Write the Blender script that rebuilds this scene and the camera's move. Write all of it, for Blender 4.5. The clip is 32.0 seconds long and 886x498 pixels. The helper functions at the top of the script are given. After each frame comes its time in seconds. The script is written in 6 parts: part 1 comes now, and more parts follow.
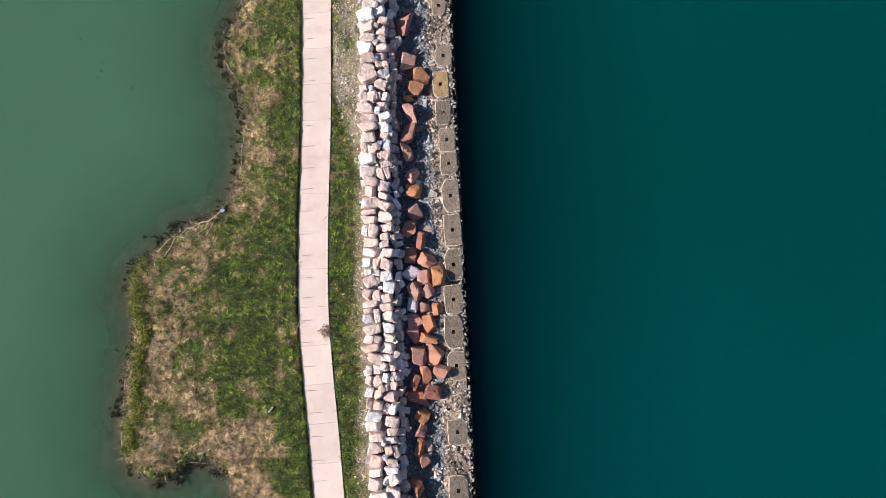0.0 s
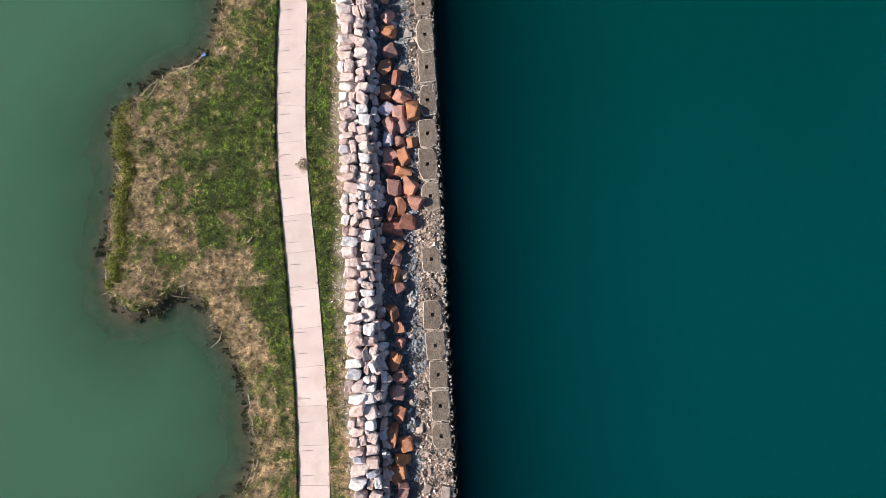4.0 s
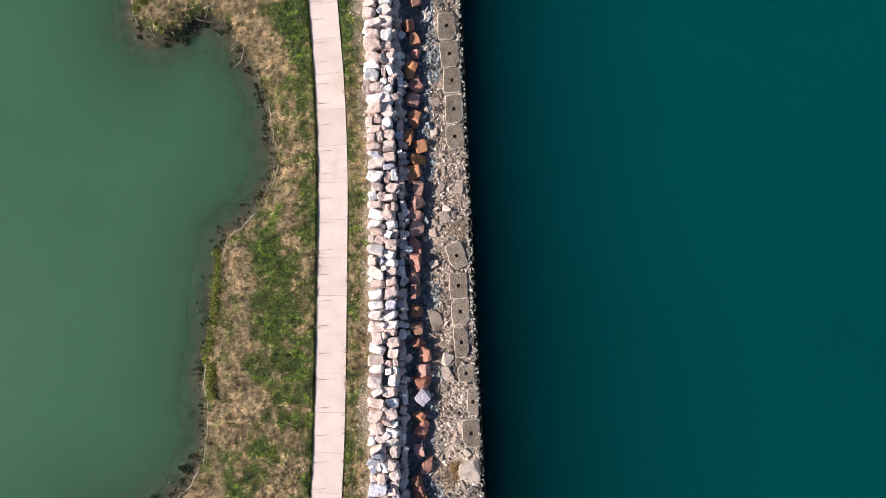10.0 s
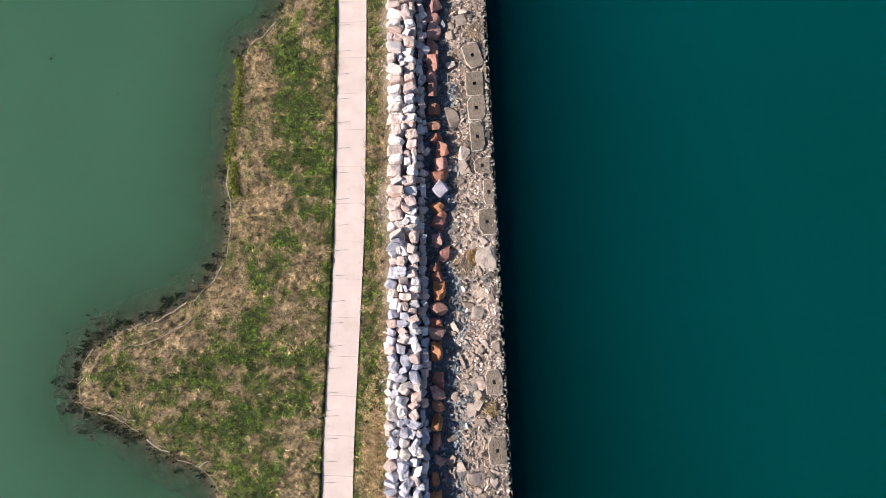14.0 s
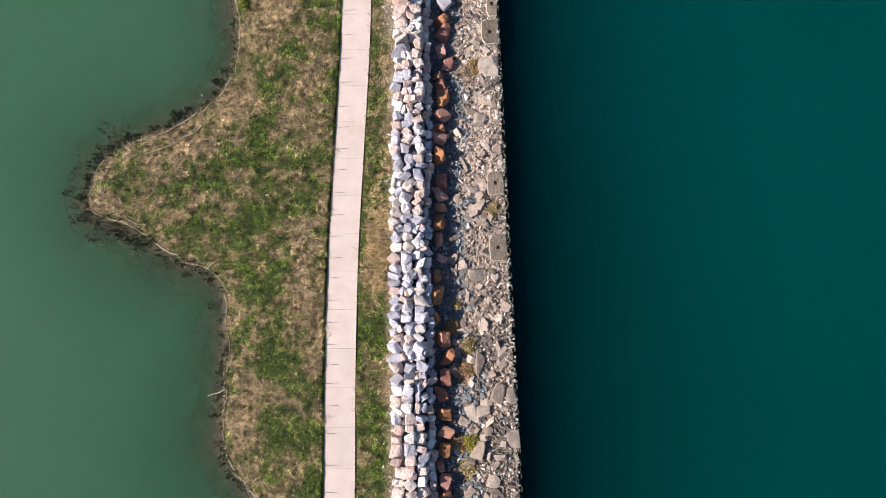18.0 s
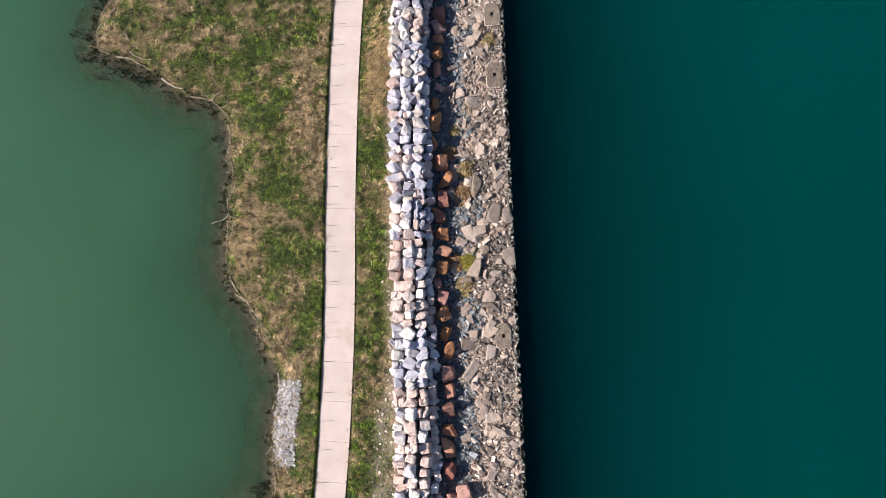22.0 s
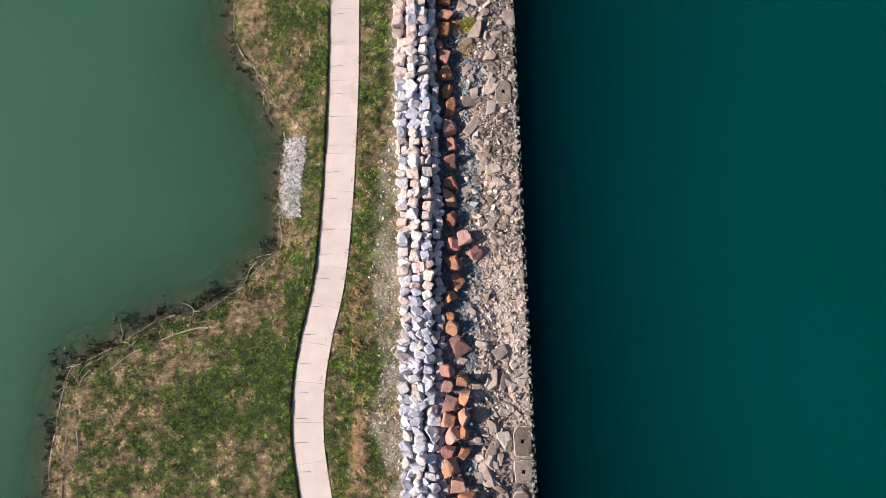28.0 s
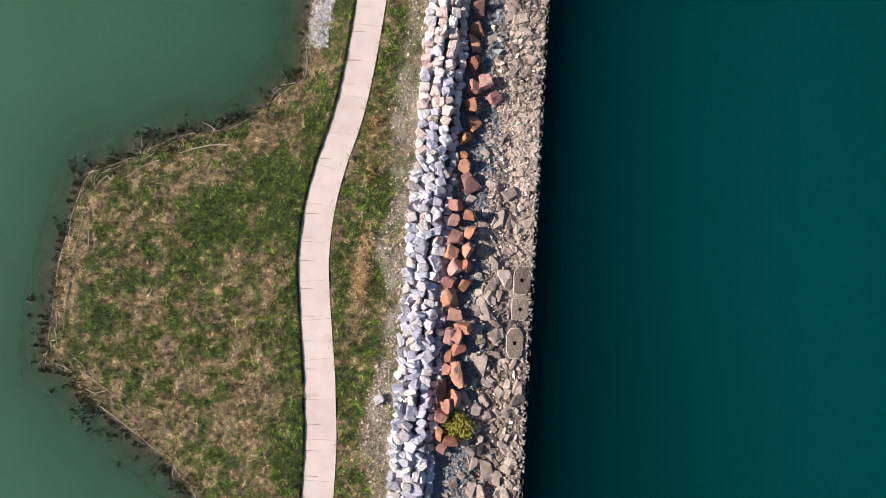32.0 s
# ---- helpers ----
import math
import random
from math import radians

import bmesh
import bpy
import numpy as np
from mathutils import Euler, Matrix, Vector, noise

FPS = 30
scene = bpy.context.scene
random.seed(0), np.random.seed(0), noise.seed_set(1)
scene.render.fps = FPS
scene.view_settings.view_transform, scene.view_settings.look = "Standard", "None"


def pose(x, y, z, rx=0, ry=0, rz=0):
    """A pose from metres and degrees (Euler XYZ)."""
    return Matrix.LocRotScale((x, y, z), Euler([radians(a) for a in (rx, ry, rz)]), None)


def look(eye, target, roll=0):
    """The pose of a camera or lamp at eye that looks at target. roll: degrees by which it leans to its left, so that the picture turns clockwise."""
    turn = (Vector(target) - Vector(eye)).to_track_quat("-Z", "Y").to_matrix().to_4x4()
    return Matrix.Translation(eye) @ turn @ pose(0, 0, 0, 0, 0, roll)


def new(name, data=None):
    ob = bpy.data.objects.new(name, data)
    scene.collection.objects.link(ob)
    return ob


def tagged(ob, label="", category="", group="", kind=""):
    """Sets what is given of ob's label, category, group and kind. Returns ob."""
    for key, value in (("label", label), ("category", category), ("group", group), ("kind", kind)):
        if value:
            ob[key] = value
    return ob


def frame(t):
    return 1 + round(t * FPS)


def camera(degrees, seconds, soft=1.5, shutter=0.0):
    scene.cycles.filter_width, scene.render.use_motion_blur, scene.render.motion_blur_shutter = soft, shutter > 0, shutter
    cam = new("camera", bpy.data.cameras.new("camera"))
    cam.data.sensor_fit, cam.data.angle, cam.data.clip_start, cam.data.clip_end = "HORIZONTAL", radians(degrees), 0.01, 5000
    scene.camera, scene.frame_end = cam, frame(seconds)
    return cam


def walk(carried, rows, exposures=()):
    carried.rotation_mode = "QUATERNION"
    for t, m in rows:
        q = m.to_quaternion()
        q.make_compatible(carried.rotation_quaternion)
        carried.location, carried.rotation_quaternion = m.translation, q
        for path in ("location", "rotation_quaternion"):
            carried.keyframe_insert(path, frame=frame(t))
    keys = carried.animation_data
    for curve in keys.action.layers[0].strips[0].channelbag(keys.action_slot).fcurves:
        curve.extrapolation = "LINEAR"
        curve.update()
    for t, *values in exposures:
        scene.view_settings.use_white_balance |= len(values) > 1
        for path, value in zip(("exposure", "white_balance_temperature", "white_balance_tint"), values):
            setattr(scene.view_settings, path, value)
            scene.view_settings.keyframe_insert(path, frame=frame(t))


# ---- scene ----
# ---------------------------------------------------------------- camera
cam = camera(73.0, 32.0, soft=0.5)
ROWS = [
    (0, -0, 0, 62.511, 4.817, 4.617, 0),
    (0.5, 0.509, -2.065, 62.508, 4.827, 4.622, -0.061),
    (1, 1.014, -4.298, 62.506, 4.823, 4.629, -0.151),
    (1.5, 1.43, -6.502, 62.501, 4.837, 4.646, -0.209),
    (2, 1.797, -8.845, 62.491, 4.84, 4.663, -0.198),
    (2.5, 2.118, -11.101, 62.475, 4.868, 4.679, -0.301),
    (3, 2.415, -13.497, 62.467, 4.877, 4.693, -0.266),
    (3.5, 2.644, -15.805, 62.462, 4.91, 4.7, -0.221),
    (5.5, 3.087, -25.713, 62.472, 5.006, 4.715, -0.017),
    (6, 3.076, -28.383, 62.492, 5.024, 4.731, 0.029),
    (6.5, 3.007, -30.929, 62.512, 5.073, 4.747, 0.009),
    (7, 2.862, -33.669, 62.505, 5.092, 4.751, 0.021),
    (7.5, 2.738, -36.335, 62.5, 5.137, 4.743, 0.012),
    (8, 2.503, -39.12, 62.467, 5.151, 4.73, 0.054),
    (8.5, 2.247, -41.778, 62.432, 5.193, 4.71, 0.023),
    (9, 1.953, -44.606, 62.41, 5.211, 4.692, 0.067),
    (9.5, 1.647, -47.304, 62.402, 5.263, 4.671, 0.058),
    (10, 1.31, -50.163, 62.42, 5.296, 4.653, 0.129),
    (10.5, 0.988, -52.88, 62.452, 5.359, 4.634, 0.135),
    (11, 0.687, -55.782, 62.495, 5.385, 4.618, 0.165),
    (11.5, 0.424, -58.518, 62.535, 5.433, 4.601, 0.142),
    (12, 0.164, -61.413, 62.559, 5.431, 4.587, 0.127),
    (12.5, -0.054, -64.119, 62.544, 5.451, 4.563, 0.136),
    (13, -0.275, -66.958, 62.507, 5.439, 4.538, 0.093),
    (13.5, -0.48, -69.601, 62.482, 5.46, 4.513, 0.062),
    (14, -0.662, -72.354, 62.464, 5.455, 4.482, 0.027),
    (14.5, -0.817, -74.959, 62.455, 5.466, 4.445, -0.008),
    (16.5, -1.13, -85.489, 62.453, 5.456, 4.258, 0.361),
    (17, -1.18, -88.15, 62.431, 5.446, 4.211, 0.5),
    (17.5, -1.216, -90.664, 62.41, 5.454, 4.174, 0.488),
    (18, -1.211, -93.277, 62.373, 5.429, 4.143, 0.469),
    (18.5, -1.197, -95.687, 62.351, 5.433, 4.125, 0.498),
    (19, -1.168, -98.196, 62.335, 5.41, 4.114, 0.566),
    (19.5, -1.147, -100.541, 62.319, 5.416, 4.107, 0.56),
    (20, -1.075, -102.973, 62.305, 5.402, 4.091, 0.608),
    (20.5, -1.011, -105.261, 62.314, 5.419, 4.083, 0.644),
    (21, -0.942, -107.601, 62.336, 5.425, 4.08, 0.587),
    (21.5, -0.9, -109.801, 62.357, 5.452, 4.076, 0.551),
    (22, -0.852, -112.123, 62.373, 5.451, 4.072, 0.568),
    (22.5, -0.807, -114.317, 62.386, 5.467, 4.068, 0.69),
    (23, -0.814, -116.574, 62.37, 5.463, 4.067, 0.715),
    (23.5, -0.818, -118.725, 62.343, 5.473, 4.058, 0.728),
    (24, -0.846, -120.961, 62.324, 5.471, 4.05, 0.784),
    (24.5, -0.864, -123.126, 62.302, 5.485, 4.033, 0.755),
    (25, -0.896, -125.367, 62.268, 5.485, 4.015, 0.797),
    (25.5, -0.933, -127.475, 62.215, 5.499, 3.988, 0.773),
    (27.5, -0.998, -136.035, 61.96, 5.471, 3.868, 0.574),
    (28, -1.025, -138.21, 61.891, 5.47, 3.834, 0.624),
    (28.5, -1.062, -140.251, 61.836, 5.501, 3.795, 0.667),
    (29, -1.102, -142.436, 61.781, 5.517, 3.748, 0.663),
    (29.5, -1.14, -144.518, 61.731, 5.559, 3.695, 0.7),
    (30, -1.185, -146.741, 61.692, 5.582, 3.649, 0.754),
    (30.5, -1.239, -148.897, 61.652, 5.614, 3.606, 0.746),
    (31, -1.315, -151.213, 61.62, 5.621, 3.568, 0.763),
    (31.5, -1.422, -153.414, 61.592, 5.639, 3.532, 0.741),
    (31.6, -1.423, -153.817, 61.588, 5.64, 3.525, 0.976),
    (31.7, -1.41, -154.124, 61.584, 5.641, 3.518, 1.446),
    (31.8, -1.29, -154.54, 61.579, 5.642, 3.512, 2.856),
    (31.9, -1.215, -154.804, 61.575, 5.643, 3.505, 4.031),
    (32, -1.038, -155.149, 61.571, 5.644, 3.498, 6.616),
]
walk(cam, [(t, pose(x, y, z, rx, ry, rz)) for t, x, y, z, rx, ry, rz in ROWS],
     exposures=[(0.0, 0.0), (7.0, -0.03), (12.0, 0.04), (18.0, -0.03), (25.0, -0.06), (32.0, -0.11)])

# ---------------------------------------------------------------- light
SUN_UP, SUN_AZ = 34.0, 184.5          # degrees: height, and direction towards the sun from +x
to_sun = Vector((math.cos(radians(SUN_AZ)) * math.cos(radians(SUN_UP)),
                 math.sin(radians(SUN_AZ)) * math.cos(radians(SUN_UP)), math.sin(radians(SUN_UP))))
world = bpy.data.worlds.new("sky")
scene.world = world
world.use_nodes = True
wn = world.node_tree
sky = wn.nodes.new("ShaderNodeTexSky")
sky.sky_type, sky.sun_disc, sky.ozone_density = "NISHITA", False, 3.0
sky.sun_elevation, sky.sun_rotation = radians(SUN_UP), radians(90 - SUN_AZ)
wn.nodes["Background"].inputs[1].default_value = 0.085
wn.links.new(sky.outputs[0], wn.nodes["Background"].inputs[0])
sun = new("sun", bpy.data.lights.new("sun", "SUN"))
sun.data.energy, sun.data.angle, sun.data.color = 7.0, radians(0.6), (1.0, 0.90, 0.80)
sun.matrix_world = look(to_sun * 300, (0, 0, 0))

# ---------------------------------------------------------------- plan
WATER = -2.0
Y0, Y1 = 64.0, -208.0


def catmull(points, step=0.8):
    """A smooth line through the points, in short steps."""
    p = [Vector(q) for q in points]
    p = [2 * p[0] - p[1]] + p + [2 * p[-1] - p[-2]]
    out = []
    for a, b, c, d in zip(p, p[1:], p[2:], p[3:]):
        n = max(2, int((c - b).length / step))
        for i in range(n):
            t = i / n
            out.append(0.5 * (2 * b + (c - a) * t + (2 * a - 5 * b + 4 * c - d) * t * t + (3 * b - a - 3 * c + d) * t ** 3))
    out.append(p[-2])
    return np.array([tuple(q) for q in out])


NORTH_BAY = [(-31, 62), (-29.5, 52), (-28.3, 42), (-28.5, 34.3), (-30.1, 30.3), (-30.3, 27), (-29.1, 24.3), (-28.1, 21), (-28, 17.1),
             (-28.6, 13.2), (-30.1, 10.4), (-33, 8.5), (-35.9, 6.6), (-38.4, 4.7), (-40.3, 2.9)]
PENINSULA = [(-40.3, -0.6), (-39.7, -4.4), (-40.2, -8.1), (-40.6, -11.8), (-40.4, -16), (-38.8, -19.2), (-36.6, -19.9), (-34.6, -19.2),
             (-32.5, -17.7), (-29.8, -17.7), (-28.1, -19.7), (-26.4, -22.5), (-24.7, -26.3), (-23.6, -30), (-22.9, -33.7)]
MIDDLE_SHORE = [(-23.4, -36.8), (-25.5, -40.8), (-28.2, -42.3), (-28.9, -45.8), (-29.4, -50.2), (-30.1, -56.8), (-29.9, -60.6),
                (-29.7, -65), (-30.8, -68.7), (-34.9, -72.1), (-39.3, -74.3), (-43.1, -75.9)]
POINT = [(-46, -79.2), (-45.8, -83), (-41.8, -84.8), (-38.7, -86.5), (-36.5, -88.1), (-32.2, -90), (-30.1, -92.2), (-29.5, -96.5),
         (-29.7, -101.5), (-29.8, -106.9), (-28.6, -110.2), (-26.6, -113.1), (-24.9, -117)]
SOUTH_BAY = [(-23.3, -120.2), (-23.5, -124.5), (-23.6, -128.7), (-23.5, -132), (-25.8, -133.6), (-27.4, -136.2), (-30.7, -138.4), (-34.5, -139.3),
             (-38.8, -141.2), (-41.3, -142.8), (-45.6, -144.7)]
ISLAND = [(-46.7, -147.7), (-47.4, -150.8), (-47.6, -155.2), (-47.2, -159.5), (-47.6, -163.9), (-47.3, -166.3), (-43.9, -167.7), (-42.1, -169.3),
          (-38.6, -171.2), (-34.4, -173.7), (-30.9, -176.1), (-28.7, -178.2), (-27.5, -184), (-28.5, -194), (-29, -206)]
rng = np.random.default_rng(7)
shore_line = catmull(NORTH_BAY + PENINSULA + MIDDLE_SHORE + POINT + SOUTH_BAY + ISLAND)
wob = np.cumsum(rng.normal(0, 0.12, (len(shore_line), 2)), 0)
wob -= np.array([np.convolve(np.pad(wob[:, k], 8, "edge"), np.ones(17) / 17, "valid") for k in (0, 1)]).T
shore_line = shore_line + wob

PATH_MID = [(-19.4, 64), (-19.15, 33), (-18.95, 20), (-19.05, 8), (-18.87, -1), (-18.25, -8), (-17.55, -14), (-16.88, -20.5), (-16.35, -26), (-15.9, -33),
            (-15.7, -40), (-15.6, -56), (-15.65, -65), (-16.1, -78), (-16.42, -88), (-16.45, -100), (-16.25, -112), (-16.3, -120), (-16.6, -129),
            (-17.2, -136), (-18.4, -142), (-18.98, -147), (-18.88, -152), (-18.25, -156), (-17.35, -160.5), (-16.3, -166), (-15.2, -176), (-14, -208)]
path_line = catmull(PATH_MID, 0.5)
PATH_W = 3.3
STONE_LEFT = [(-15.4, 64), (-14.3, 33), (-13.6, 8), (-12.6, -20), (-11.7, -36), (-11.35, -60), (-11.3, -88), (-10.7, -110), (-9.95, -130), (-9.6, -145), (-8.9, -160), (-8.4, -175), (-7, -208)]
STONE_RIGHT = [(-11.3, 64), (-10.2, 33), (-9.5, 8), (-8.4, -20), (-7.8, -36), (-7.4, -62), (-7.0, -88), (-6.3, -110), (-5.5, -130), (-5.1, -145), (-4.4, -160), (-3.7, -175), (-2.4, -208)]


def at(line, y):
    """x of a line that runs from north to south, at y."""
    l = np.array(line)[::-1]
    return np.interp(y, l[:, 1], l[:, 0])


def wall_x(y):
    return -2.75 - 0.0461 * np.asarray(y)


# signed distance to the pond's edge on a grid: plus on land
GX, GY = np.arange(-75, 12.01, 0.5), np.arange(Y1 - 2, Y0 + 2.01, 0.5)
gx, gy = np.meshgrid(GX, GY)
seg_a, seg_b = shore_line[:-1], shore_line[1:]
best = np.full(gx.shape, 1e9)
inside = np.zeros(gx.shape, bool)
for (ax, ay), (bx, by) in zip(seg_a, seg_b):
    dx, dy = bx - ax, by - ay
    t = np.clip(((gx - ax) * dx + (gy - ay) * dy) / (dx * dx + dy * dy + 1e-9), 0, 1)
    best = np.minimum(best, (gx - ax - t * dx) ** 2 + (gy - ay - t * dy) ** 2)
    cross = (ay > gy) != (by > gy)
    inside ^= cross & (gx > ax + (gy - ay) / (dy if abs(dy) > 1e-9 else 1e-9) * dx)
sd_grid = np.sqrt(best) * np.where(inside, 1, -1)


def bilerp(grid, x, y, x0, y0, step):
    u, v = np.clip((x - x0) / step, 0, grid.shape[1] - 1.001), np.clip((y - y0) / step, 0, grid.shape[0] - 1.001)
    i, j = u.astype(int), v.astype(int)
    a, b = u - i, v - j
    return (grid[j, i] * (1 - a) + grid[j, i + 1] * a) * (1 - b) + (grid[j + 1, i] * (1 - a) + grid[j + 1, i + 1] * a) * b


def shore_d(x, y):
    return bilerp(sd_grid, np.asarray(x, float), np.asarray(y, float), GX[0], GY[0], 0.5)


def value_noise(x, y, size, seed):
    """Smooth noise from 0 to 1 with features of that size."""
    g = np.random.default_rng(seed).random((int(300 / size) + 4, int(120 / size) + 4))
    u, v = (np.asarray(x, float) + 80) / size, (np.asarray(y, float) + 215) / size
    i, j = np.clip(u.astype(int), 0, g.shape[1] - 2), np.clip(v.astype(int), 0, g.shape[0] - 2)
    a, b = np.clip(u - i, 0, 1), np.clip(v - j, 0, 1)
    a, b = a * a * (3 - 2 * a), b * b * (3 - 2 * b)
    return (g[j, i] * (1 - a) + g[j, i + 1] * a) * (1 - b) + (g[j + 1, i] * (1 - a) + g[j + 1, i + 1] * a) * b


def smooth(x, a, b):
    t = np.clip((x - a) / (b - a), 0, 1)
    return t * t * (3 - 2 * t)


def ground_z(x, y):
    x, y = np.asarray(x, float), np.asarray(y, float)
    sd = shore_d(x, y)
    z = np.interp(sd, [-14, -5, -1.8, -0.5, -0.1, 0.4, 1.5, 4, 9], [-4.6, -3.2, -2.5, -2.12, -1.8, -1.3, -0.75, -0.22, 0.06])
    mid = at(path_line, y)
    z = np.where(np.abs(x - mid) < 2.3, np.minimum(np.maximum(z, 0.04), 0.08), z)
    z = np.where(np.abs(x - mid) < 1.85, -0.16, z)
    l, r, w = at(STONE_LEFT, y), at(STONE_RIGHT, y), wall_x(y)
    k = np.where(x < l, (x - l) / 4, np.where(x < r, (x - l) / (r - l), 1 + (x - r) / (w - r)))
    bank = np.interp(k, [-1, 0, 0.25, 0.8, 1.08, 1.4, 1.8, 2], [9, 0.02, 0.05, -1.1, -1.75, -1.5, -1.18, -1.12])
    bank = bank + 0.65 * smooth(-y, 134, 142) * smooth(k, 0.6, 1.0) * (1 - smooth(k, 1.3, 1.7))
    z = np.minimum(z, np.where(k > 0, bank, 9))
    rough = np.abs(x - mid) > 2.2
    return z + ((value_noise(x, y, 2.3, 3) - 0.5) * 0.14 + (value_noise(x, y, 0.8, 4) - 0.5) * 0.16) * rough


# greener (minus) and drier (plus) patches of the grass: x, y, radius, amount
PATCH_PENINSULA = [
    (-36.1, 3.6, 1.2, -0.35), (-25.6, -6, 2, -0.3), (-27.7, -7.5, 1.5, -0.4), (-26.7, -10.8, 1.6, -0.4), (-26.3, -3, 2.5, -0.3), (-24.5, 1.3, 2.5, -0.3),
    (-23.1, -6, 2.5, -0.3), (-31.9, -5.4, 1.2, -0.3), (-33, -8.4, 1, -0.25), (-31.6, -12.9, 1.2, -0.35), (-31.2, 1.3, 0.8, -0.3), (-20.4, -19, 2, -0.4),
    (-19.8, -14.3, 1.2, -0.4), (-21.1, -10.8, 1.5, -0.25), (-28.4, 3.2, 1.2, -0.3), (-35.3, 0.8, 1.6, 0.3), (-35.1, -4.2, 1.8, 0.35), (-35.5, -9.6, 2, 0.35),
    (-31.7, -10.8, 1.5, 0.3),
]
PATCH_PENINSULA_B = [
    (-31.8, -6.6, 1.3, 0.2), (-26.6, -13.8, 1.4, 0.35), (-25.3, -14.9, 2.2, 0.4), (-35.9, -15.6, 1.8, 0.3), (-25.2, -18.4, 1.8, 0.4), (-23.6, -21.9, 1.8, 0.45),
    (-30.9, 3.8, 1.5, 0.3), (-29.4, -2.4, 1.2, 0.2), (-25.3, 15.2, 2, 0.35), (-26.1, 8.5, 1.2, 0.35), (-22.5, 20.9, 2, -0.3), (-22.4, 16.7, 2, -0.25),
    (-23.9, 22.7, 1.2, 0.25), (-24, 26.2, 1, 0.2), (-21.3, 9.7, 2, -0.35), (-27.6, 7.3, 2, -0.35), (-24.8, 6.6, 2, -0.25), (-23.4, 3.5, 1, 0.2),
]
PATCH_BAY = [
    (-27.2, -10.8, 1.2, -0.4), (-22, -12.8, 1.5, -0.35), (-20.6, -18, 2, -0.4), (-20.2, -22.3, 1.2, -0.35), (-19.3, -31.5, 1, -0.35), (-18.4, -42.3, 1.2, -0.45),
    (-18.8, -38.1, 1, -0.3), (-22.3, -45.2, 1.5, -0.4), (-22.8, -49.3, 1.5, -0.4), (-21.5, -52.7, 1.5, -0.3), (-19.7, -50.4, 1.5, -0.2), (-25.8, -14, 2, 0.3),
]
PATCH_BAY_B = [
    (-29.7, -15.2, 1.5, 0.3), (-25, -19.8, 1.5, 0.4), (-23.6, -22.3, 1.5, 0.3), (-21.7, -24.2, 1.3, 0.35), (-22.8, -29.1, 1.2, 0.2), (-20.8, -32.1, 1, 0.15),
    (-21.6, -37, 1.5, 0.25), (-20.6, -39.3, 1.8, 0.3), (-20.5, -43.5, 1, 0.25), (-26.6, -45.3, 1.5, 0.4), (-25.2, -51.1, 1.3, 0.3),
]
PATCH_MIDDLE = [
    (-22.8, -65.8, 1.1, -0.5), (-22.6, -67.6, 0.8, -0.45), (-23.2, -52.2, 1.6, -0.3), (-22.6, -57.4, 1.6, -0.4), (-25.6, -69.1, 1, -0.35), (-26, -74.6, 1.3, -0.45),
    (-18.8, -62.2, 1.5, -0.3), (-19.1, -57, 1.5, -0.15), (-20.5, -64.3, 1, 0.2), (-21.2, -70.7, 1.8, 0.25), (-26.5, -62.6, 2, 0.35), (-24.6, -53.8, 1.5, 0.3),
    (-25.2, -59.4, 1.5, 0.35), (-28.4, -70.6, 2, 0.35), (-19.4, -68.1, 1.5, 0.2),
]
PATCH_POINT = [
    (-22.9, -65, 1, -0.2), (-24.9, -70.4, 1, -0.35), (-25.5, -73.4, 1.2, -0.45), (-26.4, -75.2, 1.3, -0.45), (-28.4, -77.6, 1.5, -0.35), (-31.2, -78.2, 1.5, -0.2),
    (-20.1, -77.6, 2, -0.3), (-21.2, -82.3, 1.5, -0.2), (-27, -83.5, 1.2, -0.4), (-25.2, -83.5, 1, -0.3), (-31.9, -84.2, 1.2, -0.4), (-37.4, -81.3, 1, -0.35),
    (-42.5, -80.7, 1.5, -0.3), (-37.8, -84.2, 0.9, -0.35),
]
PATCH_POINT_B = [
    (-27.2, -85.8, 1.2, -0.35), (-26.5, -90.4, 1.5, -0.35), (-24.4, -86.9, 1, -0.25), (-29, -71, 2, 0.35), (-35.1, -75.3, 1.5, 0.35), (-23.9, -74, 1, 0.25),
    (-20.2, -74.6, 1.8, 0.3), (-33.5, -83, 1.5, 0.3), (-25.1, -86.1, 0.8, 0.45), (-38.8, -78.3, 0.8, 0.2), (-20.5, -86.3, 2, 0.3), (-21, -90.3, 2, 0.3),
    (-29.2, -82.6, 1, 0.25), (-20.4, -66.8, 1.8, 0.2),
]
PATCH_SHOULDER = [
    (-24.9, -92.2, 1.5, -0.35), (-23.5, -94.7, 1.5, -0.3), (-23.7, -99.2, 1.5, -0.4), (-22.1, -100.1, 1, -0.3), (-20, -106.7, 1.2, -0.4), (-23.8, -104.3, 1.2, -0.25),
    (-27.2, -95.9, 0.8, -0.2), (-26.9, -89.7, 1, -0.25), (-20.6, -90.4, 2, 0.3), (-20.2, -94.1, 2, 0.3), (-19.1, -98.9, 1.5, 0.3), (-26.3, -103.2, 1.5, 0.3),
    (-26.8, -106.2, 1.5, 0.3), (-21.4, -103.1, 1, 0.2), (-25.6, -97.1, 0.8, 0.3),
]
